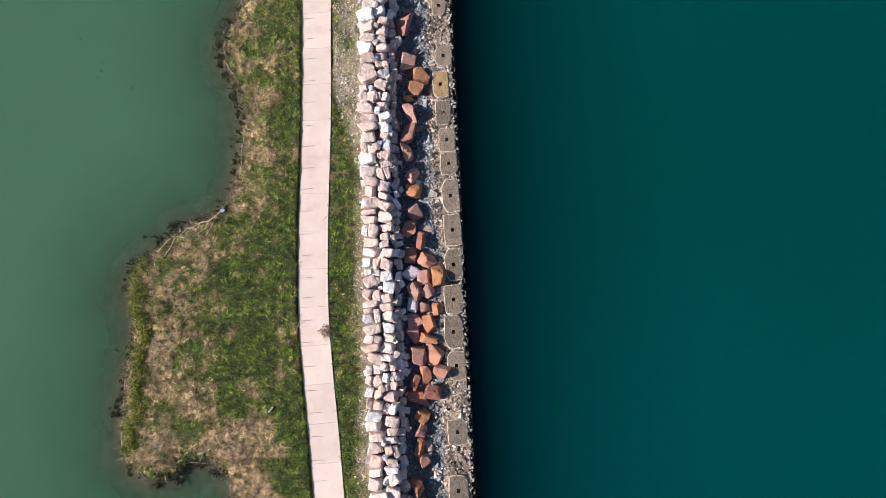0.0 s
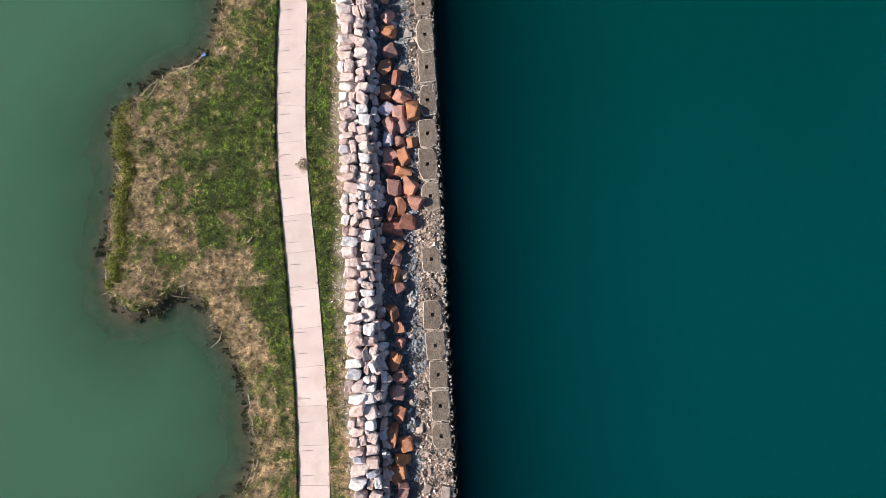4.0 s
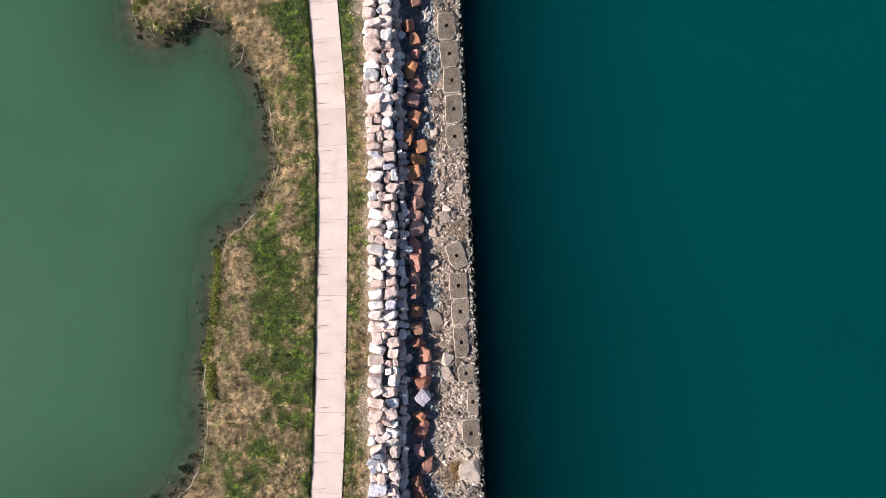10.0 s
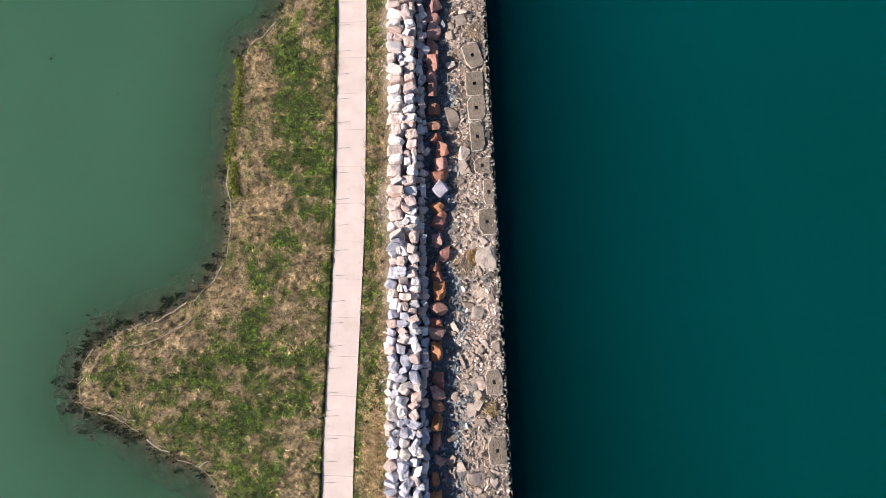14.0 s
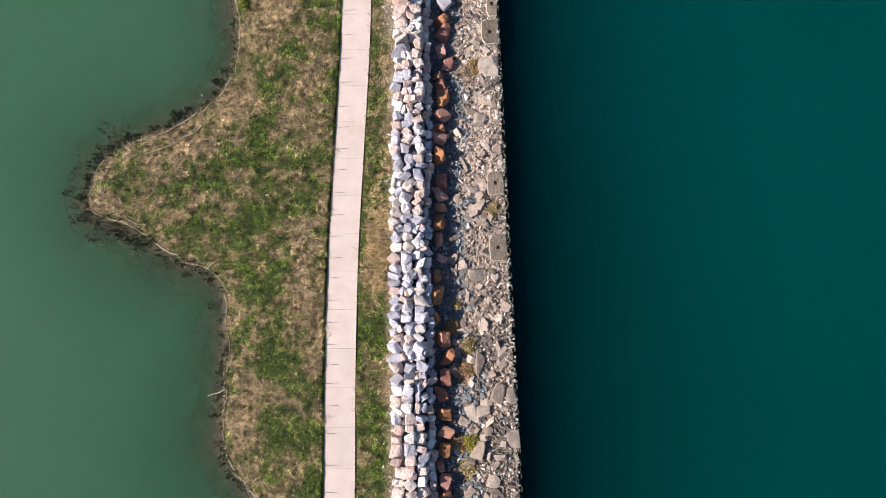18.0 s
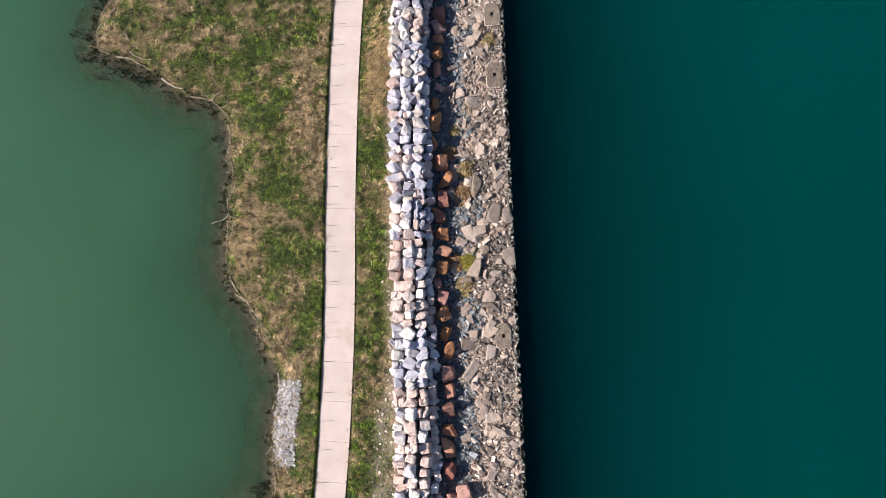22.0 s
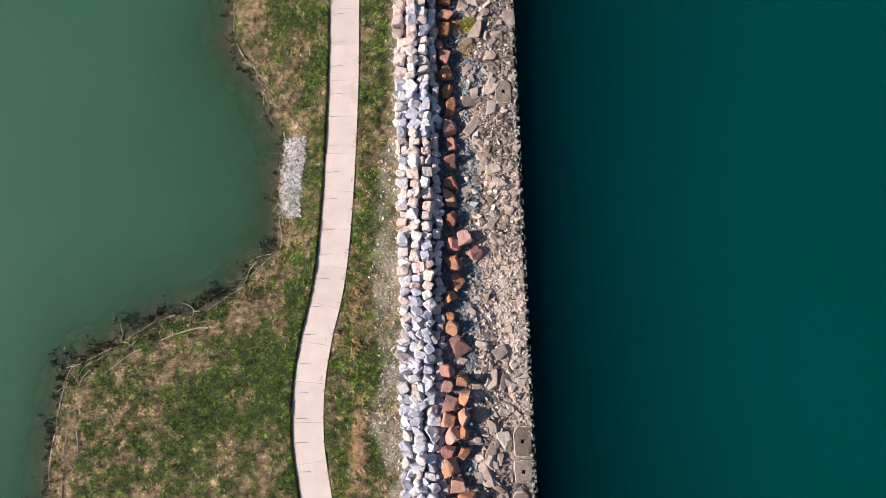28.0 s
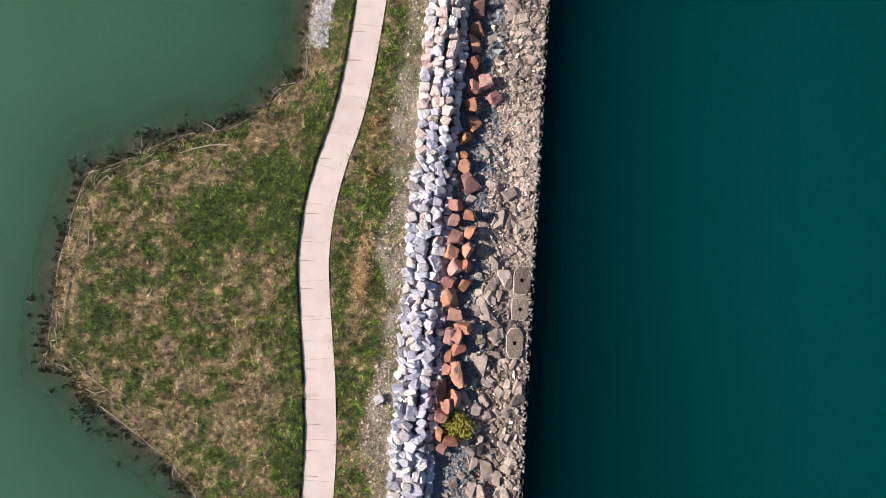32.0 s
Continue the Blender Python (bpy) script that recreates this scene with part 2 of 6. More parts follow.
PATCH_BEACH = [
    (-20.7, -102.1, 1.3, -0.2), (-23.1, -107.1, 1.5, -0.35), (-20.6, -107.1, 1.2, -0.4), (-19, -115.8, 1.2, -0.2), (-18.7, -125.4, 1, -0.2), (-20.8, -133.7, 1.3, -0.35),
    (-21.2, -137.8, 1.3, -0.35), (-23.4, -143, 2, -0.35), (-25.8, -142.5, 1.5, -0.3), (-26.9, -106.5, 1.3, 0.3), (-22.8, -113.4, 1.5, 0.35), (-22.7, -117, 1.5, 0.35),
    (-21.4, -118.9, 1, 0.3), (-20.4, -110.3, 1, 0.3), (-22.4, -130.8, 1.2, 0.4), (-21.7, -141.8, 0.8, 0.4), (-26, -139.6, 1.5, 0.35), (-23, -138.4, 0.8, 0.3),
]
PATCH_ISLAND = [
    (-41.9, -159.6, 0.9, -0.6), (-41.2, -161.9, 0.9, -0.55), (-42.5, -157.8, 0.7, -0.5), (-30.2, -148.5, 2.2, -0.4), (-32.4, -150.6, 1.5, -0.4), (-28, -146.4, 1.5, -0.35),
    (-25.1, -144.9, 1.5, -0.35), (-21.4, -145.1, 1.5, -0.4), (-20.1, -149.9, 1.2, -0.4), (-19.3, -155.8, 1, -0.35), (-31.1, -154.7, 1.5, -0.25), (-28.4, -152, 1.5, -0.2),
    (-36.4, -152.9, 1, -0.3), (-33.8, -157.4, 1, -0.15), (-24.5, -149.1, 1.5, -0.3), (-36, -166.6, 0.9, -0.3), (-27, -157.2, 1.2, -0.15), (-17.6, -167.8, 1.5, -0.35),
    (-16.9, -172.8, 1.5, -0.35), (-25.3, -176.1, 1.2, -0.4),
]
PATCH_ISLAND_B = [
    (-20.9, -169.9, 1.2, -0.2), (-31.4, -144.9, 2, 0.4), (-38.3, -149.4, 1.8, 0.3), (-35, -150.2, 1.5, 0.3), (-39.3, -154.4, 1, 0.3), (-35.8, -160, 1.8, 0.3),
    (-30.4, -158.8, 1.5, 0.2), (-23.4, -156.8, 1.5, 0.3), (-32.7, -163.8, 2, 0.35), (-25.6, -162.4, 1.5, 0.25), (-29.4, -165.2, 1.8, 0.35), (-25.8, -169.4, 2.2, 0.4),
    (-22.4, -171.8, 2, 0.4), (-31.9, -169, 1.8, 0.35), (-37.1, -163.8, 1.2, 0.3), (-25.4, -147.4, 0.9, 0.35), (-27.2, -151.8, 0.8, 0.2), (-23.2, -166.2, 1.5, 0.3),
    (-35.5, -146.6, 1, 0.2),
]
PATCHES = PATCH_PENINSULA + PATCH_PENINSULA_B + PATCH_BAY + PATCH_BAY_B + PATCH_MIDDLE + PATCH_POINT + PATCH_POINT_B + PATCH_SHOULDER + PATCH_BEACH + PATCH_ISLAND + PATCH_ISLAND_B


def dryness(x, y):
    """0 fresh green to 1 straw."""
    x, y = np.asarray(x, float), np.asarray(y, float)
    sd, mid = shore_d(x, y), at(path_line, y)
    vein = np.abs(value_noise(x, y, 3.4, 18) + 0.4 * value_noise(x, y, 1.2, 19) - 0.7)
    d = np.interp(y, [-146, -136, -95, -82, -40, -28], [0.325, 0.275, 0.275, 0.345, 0.36, 0.30]) + 0.24 * np.exp(-np.abs(sd - 2.0) / 1.8) + 0.3 * (value_noise(x, y, 2.6, 11) - 0.5) + 0.95 * (value_noise(x, y, 0.9, 12) - 0.5) + 0.6 * (value_noise(x, y, 0.45, 17) - 0.5) + 0.25 * (value_noise(x, y, 7, 13) - 0.5)
    d = d - 0.15 * np.exp(-vein / 0.05)
    d = d - np.interp(y, [-140, -118, -104, -75, -62, -45, -25, 40], [.20, .08, -.10, -.10, -.02, .08, .16, .20]) * np.exp(-np.abs(x - mid + 3) / 1.6)
    moss = (1 - smooth(np.abs(sd - 1.5), 0.4, 0.9)) * smooth(-y, 136, 139) * (1 - smooth(-y, 150, 154)) * (x < -28)
    d = d - 0.55 * moss
    for px, py, pr, am in PATCHES:
        d = d + 1.25 * am * np.exp(-((x - px) ** 2 + (y - py) ** 2) / (pr * pr))
    east = x > mid
    strip = np.interp(y, [-180, -110, -90, -62, -35, -15, 40], [.20, .20, .16, .34, .40, .02, .10]) + 0.22 * smooth(x, at(STONE_LEFT, y) - 1.5, at(STONE_LEFT, y) - 0.3) + 0.45 * (value_noise(x, y, 2.2, 14) - 0.5) + 0.9 * (value_noise(x, y, 0.6, 16) - 0.5) + 0.35 * (value_noise(x, y, 7, 15) - 0.45)
    return np.clip(np.where(east, strip, d), 0, 1)


def gravel(x, y):
    """Share of loose stone: the strip beside the armour stones, and the two spreads of pebbles."""
    x, y = np.asarray(x, float), np.asarray(y, float)
    l = at(STONE_LEFT, y)
    reach = 0.35 + 1.1 * value_noise(x * 0, y, 9, 21) ** 1.5 + 3.4 * smooth(y, 13, 27) + 2.0 * smooth(-y, 117, 124) * (1 - 0.35 * smooth(-y, 149, 157)) * (0.4 + value_noise(x * 0, y, 5, 23))
    g = smooth(x - (l - reach), -0.5, 0.9) * (0.12 + 1.05 * value_noise(x, y, 1.7, 22)) * (x > at(path_line, y) + 2.0)
    g = np.maximum(g, 0.3 * np.exp(-(((x + 21.6) / 1.3) ** 4 + ((y + 124.5) / 4.5) ** 6)))
    return np.clip(g, 0, 1)


def crushed(y):
    """Share of pale crushed concrete among the rubble along the wall."""
    return np.interp(y, [-184, -151, -147, -137, -130, -116, -108, -82, -76, -62, -56], [.2, .2, .95, .95, .5, .5, .35, .4, .7, .65, .25])


# ---------------------------------------------------------------- materials
def material(name):
    m = bpy.data.materials.new(name)
    m.use_nodes = True
    return m, m.node_tree.nodes, m.node_tree.links, m.node_tree.nodes["Principled BSDF"]


def ramp(nodes, stops):
    r = nodes.new("ShaderNodeValToRGB")
    e = r.color_ramp.elements
    while len(e) < len(stops):
        e.new(0.5)
    for k, (p, c) in enumerate(stops):
        e[k].position, e[k].color = p, (*c, 1)
    return r


def noise_tex(nodes, links, scale, detail=6, rough=0.6, coords="Object"):
    n = nodes.new("ShaderNodeTexNoise")
    n.inputs["Scale"].default_value, n.inputs["Detail"].default_value, n.inputs["Roughness"].default_value = scale, detail, rough
    c = nodes.new("ShaderNodeNewGeometry" if coords == "Position" else "ShaderNodeTexCoord")
    links.new(c.outputs[coords], n.inputs["Vector"])
    return n


def mix(nodes, links, a, b, fac, how="MIX"):
    m = nodes.new("ShaderNodeMix")
    m.data_type, m.blend_type = "RGBA", how
    for sock, v in ((m.inputs[0], fac), (m.inputs[6], a), (m.inputs[7], b)):
        if isinstance(v, (int, float)):
            sock.default_value = v
        elif isinstance(v, tuple):
            sock.default_value = (*v, 1)
        else:
            links.new(v, sock)
    return m.outputs[2]


def bump(nodes, links, bsdf, height, strength, dist):
    b = nodes.new("ShaderNodeBump")
    b.inputs["Strength"].default_value, b.inputs["Distance"].default_value = strength, dist
    links.new(height, b.inputs["Height"])
    links.new(b.outputs[0], bsdf.inputs["Normal"])


def rock_material(name, stops, grain=3.0, rough=0.85, island=False, stain=(0.5, 0.45, 0.4), stain_amount=0.5, low=0.58, relief=0.22, patches=0.0):
    """Broken stone: its own tint from a palette, veins and stains at two scales."""
    m, n, l, p = material(name)
    if island:
        src = n.new("ShaderNodeNewGeometry").outputs["Random Per Island"]
    else:
        src = n.new("ShaderNodeObjectInfo").outputs["Random"]
    r = ramp(n, stops)
    l.new(src, r.inputs[0])
    n1, n2 = noise_tex(n, l, grain, 8, 0.65, "Position"), noise_tex(n, l, grain * 7, 5, 0.7, "Position")
    f1 = ramp(n, [(0.36, (low, low, low)), (0.58, (1.12, 1.12, 1.12))])
    l.new(n1.outputs[0], f1.inputs[0])
    c = mix(n, l, r.outputs[0], f1.outputs[0], 0.75, "MULTIPLY")
    f2 = ramp(n, [(0.50, (0, 0, 0)), (0.68, (1, 1, 1))])
    l.new(n2.outputs[0], f2.inputs[0])
    f3 = n.new("ShaderNodeMath")
    f3.operation = "MULTIPLY"
    f3.inputs[1].default_value = stain_amount
    l.new(f2.outputs[0], f3.inputs[0])
    c = mix(n, l, c, stain, f3.outputs[0])
    if patches:
        wide = noise_tex(n, l, 0.42, 4, 0.6)
        f4 = ramp(n, [(0.40, (0.36, 0.38, 0.40)), (0.50, (0.95, 0.92, 0.90)), (0.62, (1.22, 1.16, 1.12))])
        l.new(wide.outputs[0], f4.inputs[0])
        c = mix(n, l, c, f4.outputs[0], patches, "MULTIPLY")
    l.new(c, p.inputs["Base Color"])
    p.inputs["Roughness"].default_value = rough
    n3 = noise_tex(n, l, grain * 2.6, 6, 0.7, "Position")
    bump(n, l, p, n3.outputs[0], 1.0, relief)
    return m


m_pale = rock_material("pale_limestone", [(0, (0.63, 0.47, 0.42)), (0.35, (0.78, 0.62, 0.58)), (0.58, (0.68, 0.54, 0.50)), (0.76, (0.82, 0.71, 0.68)), (0.86, (0.95, 0.92, 0.92)), (1, (0.93, 0.89, 0.88))], 1.6, stain=(0.40, 0.28, 0.24), stain_amount=0.36, low=0.72, relief=0.12)
m_blue = rock_material("blue_grey_limestone", [(0, (0.40, 0.39, 0.45)), (0.35, (0.54, 0.53, 0.63)), (0.65, (0.68, 0.665, 0.77)), (0.85, (0.64, 0.56, 0.51)), (1, (0.84, 0.83, 0.87))], 1.8, stain=(0.34, 0.33, 0.38), stain_amount=0.32, low=0.70, relief=0.12)
m_red = rock_material("red_sandstone", [(0, (0.30, 0.115, 0.085)), (0.18, (0.54, 0.27, 0.23)), (0.36, (0.50, 0.22, 0.095)), (0.52, (0.24, 0.12, 0.10)), (0.68, (0.62, 0.36, 0.32)), (0.84, (0.52, 0.24, 0.11)), (1, (0.40, 0.17, 0.12))], 1.1, stain=(0.20, 0.11, 0.08), stain_amount=0.4, relief=0.10)
m_lilac = rock_material("lilac_stone", [(0, (0.62, 0.55, 0.66)), (1, (0.68, 0.64, 0.72))], 1.2, stain=(0.5, 0.46, 0.5))
m_rubble = rock_material("broken_concrete", [(0, (0.10, 0.082, 0.07)), (0.25, (0.29, 0.235, 0.20)), (0.5, (0.50, 0.41, 0.36)), (0.62, (0.14, 0.125, 0.118)), (0.8, (0.34, 0.285, 0.25)), (0.92, (0.50, 0.415, 0.37)), (1, (0.86, 0.77, 0.71))], 2.5, island=True, stain=(0.40, 0.33, 0.28), stain_amount=0.3, low=0.7, relief=0.05, patches=0.9)
m_crushed = rock_material("crushed_concrete", [(0, (0.36, 0.285, 0.24)), (0.4, (0.68, 0.56, 0.495)), (0.7, (0.54, 0.445, 0.39)), (1, (0.92, 0.84, 0.78))], 2.5, island=True, stain=(0.44, 0.36, 0.31), stain_amount=0.25, low=0.8, relief=0.05)
# grey gravel, darkened and blued to imitate the stone bank's shade
m_trench = rock_material("shade_tinted_gravel", [(0, (0.09, 0.11, 0.13)), (0.5, (0.21, 0.245, 0.28)), (0.85, (0.36, 0.395, 0.43)), (1, (0.62, 0.63, 0.65))], 2.5, island=True, stain=(0.2, 0.2, 0.22), relief=0.05)
m_chunk = rock_material("broken_concrete_block", [(0, (0.25, 0.195, 0.163)), (0.4, (0.52, 0.415, 0.36)), (0.7, (0.34, 0.275, 0.245)), (1, (0.74, 0.615, 0.545))], 1.5, stain=(0.34, 0.28, 0.22), stain_amount=0.4, relief=0.09)
m_pebble = rock_material("pale_pebbles", [(0, (0.36, 0.285, 0.22)), (0.5, (0.62, 0.50, 0.41)), (1, (0.88, 0.79, 0.71))], 4, island=True, relief=0.04)
m_slab = rock_material("weathered_concrete", [(0, (0.165, 0.132, 0.105)), (1, (0.275, 0.22, 0.178))], 1.4, stain=(0.36, 0.29, 0.23), stain_amount=0.35)
m_rim = rock_material("broken_concrete_edge", [(0, (0.60, 0.52, 0.45)), (1, (0.74, 0.66, 0.59))], 4, stain=(0.38, 0.32, 0.27))

# footpath concrete
m_path, n, l, p = material("footpath_concrete")
a, b = noise_tex(n, l, 0.55, 6, 0.6), noise_tex(n, l, 14, 4, 0.7)
r1 = ramp(n, [(0.3, (0.65, 0.535, 0.50)), (0.7, (0.75, 0.632, 0.592))])
l.new(a.outputs[0], r1.inputs[0])
r2 = ramp(n, [(0.3, (0.90, 0.90, 0.90)), (0.7, (1.04, 1.04, 1.04))])
l.new(b.outputs[0], r2.inputs[0])
oi = n.new("ShaderNodeObjectInfo")
r3 = ramp(n, [(0, (0.93, 0.93, 0.93)), (1, (1.03, 1.03, 1.03))])
l.new(oi.outputs["Random"], r3.inputs[0])
c = mix(n, l, mix(n, l, r1.outputs[0], r2.outputs[0], 1.0, "MULTIPLY"), r3.outputs[0], 1.0, "MULTIPLY")
damp, drift = noise_tex(n, l, 0.22, 6, 0.62), noise_tex(n, l, 2.2, 6, 0.7)
r4 = ramp(n, [(0.57, (1, 1, 1)), (0.68, (0.89, 0.86, 0.84))])
l.new(damp.outputs[0], r4.inputs[0])
r5 = ramp(n, [(0.60, (1, 1, 1)), (0.74, (0.80, 0.77, 0.74))])
l.new(drift.outputs[0], r5.inputs[0])
c = mix(n, l, mix(n, l, c, r4.outputs[0], 1.0, "MULTIPLY"), r5.outputs[0], 1.0, "MULTIPLY")
l.new(c, p.inputs["Base Color"])
p.inputs["Roughness"].default_value = 0.9
bump(n, l, p, b.outputs[0], 0.2, 0.01)

# soil and turf: the zone attribute holds dryness, gravel, rubble, mud
m_ground, n, l, p = material("turf_and_soil")
at_n = n.new("ShaderNodeAttribute")
at_n.attribute_name = "zone"
sep = n.new("ShaderNodeSeparateColor")
l.new(at_n.outputs["Color"], sep.inputs[0])
fine, mid_n = noise_tex(n, l, 5.0, 8, 0.75), noise_tex(n, l, 0.9, 6, 0.65)
add = n.new("ShaderNodeMath")
add.operation = "MULTIPLY_ADD"
l.new(fine.outputs[0], add.inputs[0])
add.inputs[1].default_value = 0.9
l.new(sep.outputs[0], add.inputs[2])
r1 = ramp(n, [(0.38, (0.036, 0.055, 0.010)), (0.60, (0.085, 0.095, 0.025)), (0.80, (0.20, 0.155, 0.08)), (1.0, (0.34, 0.26, 0.16))])
sub = n.new("ShaderNodeMath")
sub.operation = "MULTIPLY"
sub.inputs[1].default_value = 0.8
l.new(add.outputs[0], sub.inputs[0])
l.new(sub.outputs[0], r1.inputs[0])
r2 = ramp(n, [(0.3, (0.24, 0.19, 0.145)), (0.55, (0.46, 0.385, 0.32)), (0.75, (0.68, 0.60, 0.54))])
l.new(fine.outputs[0], r2.inputs[0])
r3 = ramp(n, [(0.3, (0.025, 0.024, 0.016)), (0.7, (0.075, 0.06, 0.038))])
l.new(mid_n.outputs[0], r3.inputs[0])
r4 = ramp(n, [(0.34, (0.10, 0.083, 0.07)), (0.52, (0.28, 0.228, 0.19)), (0.70, (0.54, 0.445, 0.38))])
l.new(fine.outputs[0], r4.inputs[0])
r8 = ramp(n, [(0.3, (0.34, 0.28, 0.24)), (0.52, (0.56, 0.47, 0.41)), (0.72, (0.76, 0.66, 0.59))])
l.new(fine.outputs[0], r8.inputs[0])
cr_n = n.new("ShaderNodeAttribute")
cr_n.attribute_name = "crushed"
loose = mix(n, l, r4.outputs[0], r8.outputs[0], cr_n.outputs["Fac"])
speck = noise_tex(n, l, 7.5, 3, 0.7)
r6 = ramp(n, [(0.40, (0.42, 0.42, 0.42)), (0.60, (1.45, 1.45, 1.45))])
l.new(speck.outputs[0], r6.inputs[0])
c = mix(n, l, mix(n, l, r1.outputs[0], r6.outputs[0], 1.0, "MULTIPLY"), r2.outputs[0], sep.outputs[1])
# trench soil: the bank's bluish shade is put into its colour
r5 = ramp(n, [(0.3, (0.10, 0.105, 0.12)), (0.55, (0.22, 0.225, 0.25)), (0.75, (0.40, 0.40, 0.43))])
l.new(fine.outputs[0], r5.inputs[0])
tr_n = n.new("ShaderNodeAttribute")
tr_n.attribute_name = "trench"
wide = noise_tex(n, l, 0.42, 4, 0.6)
r7 = ramp(n, [(0.40, (0.36, 0.38, 0.40)), (0.50, (0.95, 0.92, 0.90)), (0.62, (1.22, 1.16, 1.12))])
l.new(wide.outputs[0], r7.inputs[0])
c = mix(n, l, c, mix(n, l, mix(n, l, loose, r7.outputs[0], 0.8, "MULTIPLY"), r5.outputs[0], tr_n.outputs["Fac"]), sep.outputs[2])
c = mix(n, l, c, r3.outputs[0], at_n.outputs["Alpha"])
l.new(c, p.inputs["Base Color"])
p.inputs["Roughness"].default_value = 0.95
bump(n, l, p, fine.outputs[0], 0.7, 0.12)


def leaf_material(name, stops, dark=None, fresh=None):
    """Blades in a palette; patches of a second, darker tone run through them."""
    m, n, l, p = material(name)
    r = ramp(n, stops)
    l.new(n.new("ShaderNodeNewGeometry").outputs["Random Per Island"], r.inputs[0])
    c = r.outputs[0]
    if dark:
        spots = noise_tex(n, l, 1.1, 4, 0.6)
        f0 = ramp(n, [(0.46, (0, 0, 0)), (0.60, (0.85, 0.85, 0.85))])
        l.new(spots.outputs[0], f0.inputs[0])
        c = mix(n, l, c, dark, f0.outputs[0])
    if fresh:
        lush = noise_tex(n, l, 0.8, 5, 0.62)
        f1 = ramp(n, [(0.50, (0, 0, 0)), (0.64, (0.75, 0.75, 0.75))])
        l.new(lush.outputs[0], f1.inputs[0])
        c = mix(n, l, c, fresh, f1.outputs[0])
    if dark:
        tuft = noise_tex(n, l, 1.7, 5, 0.70)
        f2 = ramp(n, [(0.40, (0.28, 0.28, 0.28)), (0.58, (1.65, 1.65, 1.65))])
        l.new(tuft.outputs[0], f2.inputs[0])
        c = mix(n, l, c, f2.outputs[0], 1.0, "MULTIPLY")
    big = noise_tex(n, l, 0.45, 3, 0.5)
    f = ramp(n, [(0.3, (0.55, 0.55, 0.55)), (0.7, (1.3, 1.3, 1.3))])
    l.new(big.outputs[0], f.inputs[0])
    l.new(mix(n, l, c, f.outputs[0], 1.0, "MULTIPLY"), p.inputs["Base Color"])
    p.inputs["Roughness"].default_value = 0.7
    return m


m_green = leaf_material("green_grass", [(0, (0.045, 0.08, 0.010)), (0.35, (0.115, 0.18, 0.020)), (0.7, (0.195, 0.27, 0.030)), (1, (0.38, 0.36, 0.11))], (0.026, 0.060, 0.013), (0.20, 0.34, 0.024))
m_dry = leaf_material("straw_grass", [(0, (0.15, 0.10, 0.043)), (0.4, (0.42, 0.298, 0.16)), (0.75, (0.60, 0.44, 0.255)), (1, (0.80, 0.635, 0.42))], (0.13, 0.10, 0.036))
m_olive = leaf_material("olive_shrub", [(0, (0.075, 0.105, 0.012)), (0.5, (0.22, 0.27, 0.026)), (1, (0.44, 0.45, 0.06))])
m_yellow = leaf_material("yellow_green_shrub", [(0, (0.22, 0.21, 0.03)), (0.5, (0.46, 0.42, 0.07)), (1, (0.70, 0.62, 0.16))])
m_rust = leaf_material("rust_dry_weeds", [(0, (0.26, 0.15, 0.055)), (0.5, (0.46, 0.30, 0.12)), (1, (0.66, 0.49, 0.25))])
m_deadreed = leaf_material("grey_dead_reeds", [(0, (0.05, 0.045, 0.03)), (0.5, (0.13, 0.11, 0.075)), (1, (0.32, 0.27, 0.20))])
m_rusty = leaf_material("rust_weeds", [(0, (0.34, 0.19, 0.085)), (0.5, (0.58, 0.37, 0.19)), (1, (0.80, 0.60, 0.38))])
m_gold_weed = leaf_material("golden_weeds", [(0, (0.32, 0.24, 0.11)), (0.5, (0.54, 0.42, 0.20)), (1, (0.78, 0.64, 0.38))])
m_gold = leaf_material("golden_dry_grass", [(0, (0.34, 0.22, 0.10)), (0.5, (0.58, 0.42, 0.22)), (1, (0.78, 0.62, 0.38))])
m_weed = leaf_material("dark_waterweed", [(0, (0.025, 0.042, 0.022)), (0.6, (0.06, 0.092, 0.046)), (1, (0.15, 0.18, 0.08))])
m_bankgreen = leaf_material("dark_green_shrub", [(0, (0.03, 0.042, 0.014)), (0.6, (0.09, 0.105, 0.03)), (1, (0.24, 0.22, 0.08))])
m_tan = leaf_material("tan_dry_weeds", [(0, (0.30, 0.22, 0.15)), (0.5, (0.54, 0.42, 0.31)), (1, (0.76, 0.64, 0.50))])
m_brown = leaf_material("brown_brush", [(0, (0.22, 0.16, 0.10)), (0.5, (0.38, 0.29, 0.19)), (1, (0.54, 0.44, 0.31))])
m_wood = rock_material("grey_driftwood", [(0, (0.42, 0.34, 0.26)), (0.5, (0.58, 0.48, 0.38)), (1, (0.74, 0.65, 0.54))], 6, stain=(0.2, 0.16, 0.12))

m_steel, n, l, p = material("dark_steel")
a = noise_tex(n, l, 6, 5, 0.6)
r1 = ramp(n, [(0.35, (0.02, 0.02, 0.02)), (0.7, (0.05, 0.045, 0.04))])
l.new(a.outputs[0], r1.inputs[0])
l.new(r1.outputs[0], p.inputs["Base Color"])
p.inputs["Metallic"].default_value, p.inputs["Roughness"].default_value = 0.5, 0.55
m_pile, n, l, p = material("rusty_sheet_piling")
a = noise_tex(n, l, 3, 7, 0.65)
r1 = ramp(n, [(0.35, (0.015, 0.013, 0.012)), (0.6, (0.035, 0.027, 0.022)), (0.8, (0.09, 0.07, 0.055))])
l.new(a.outputs[0], r1.inputs[0])
l.new(r1.outputs[0], p.inputs["Base Color"])
p.inputs["Metallic"].default_value, p.inputs["Roughness"].default_value = 0.3, 0.8
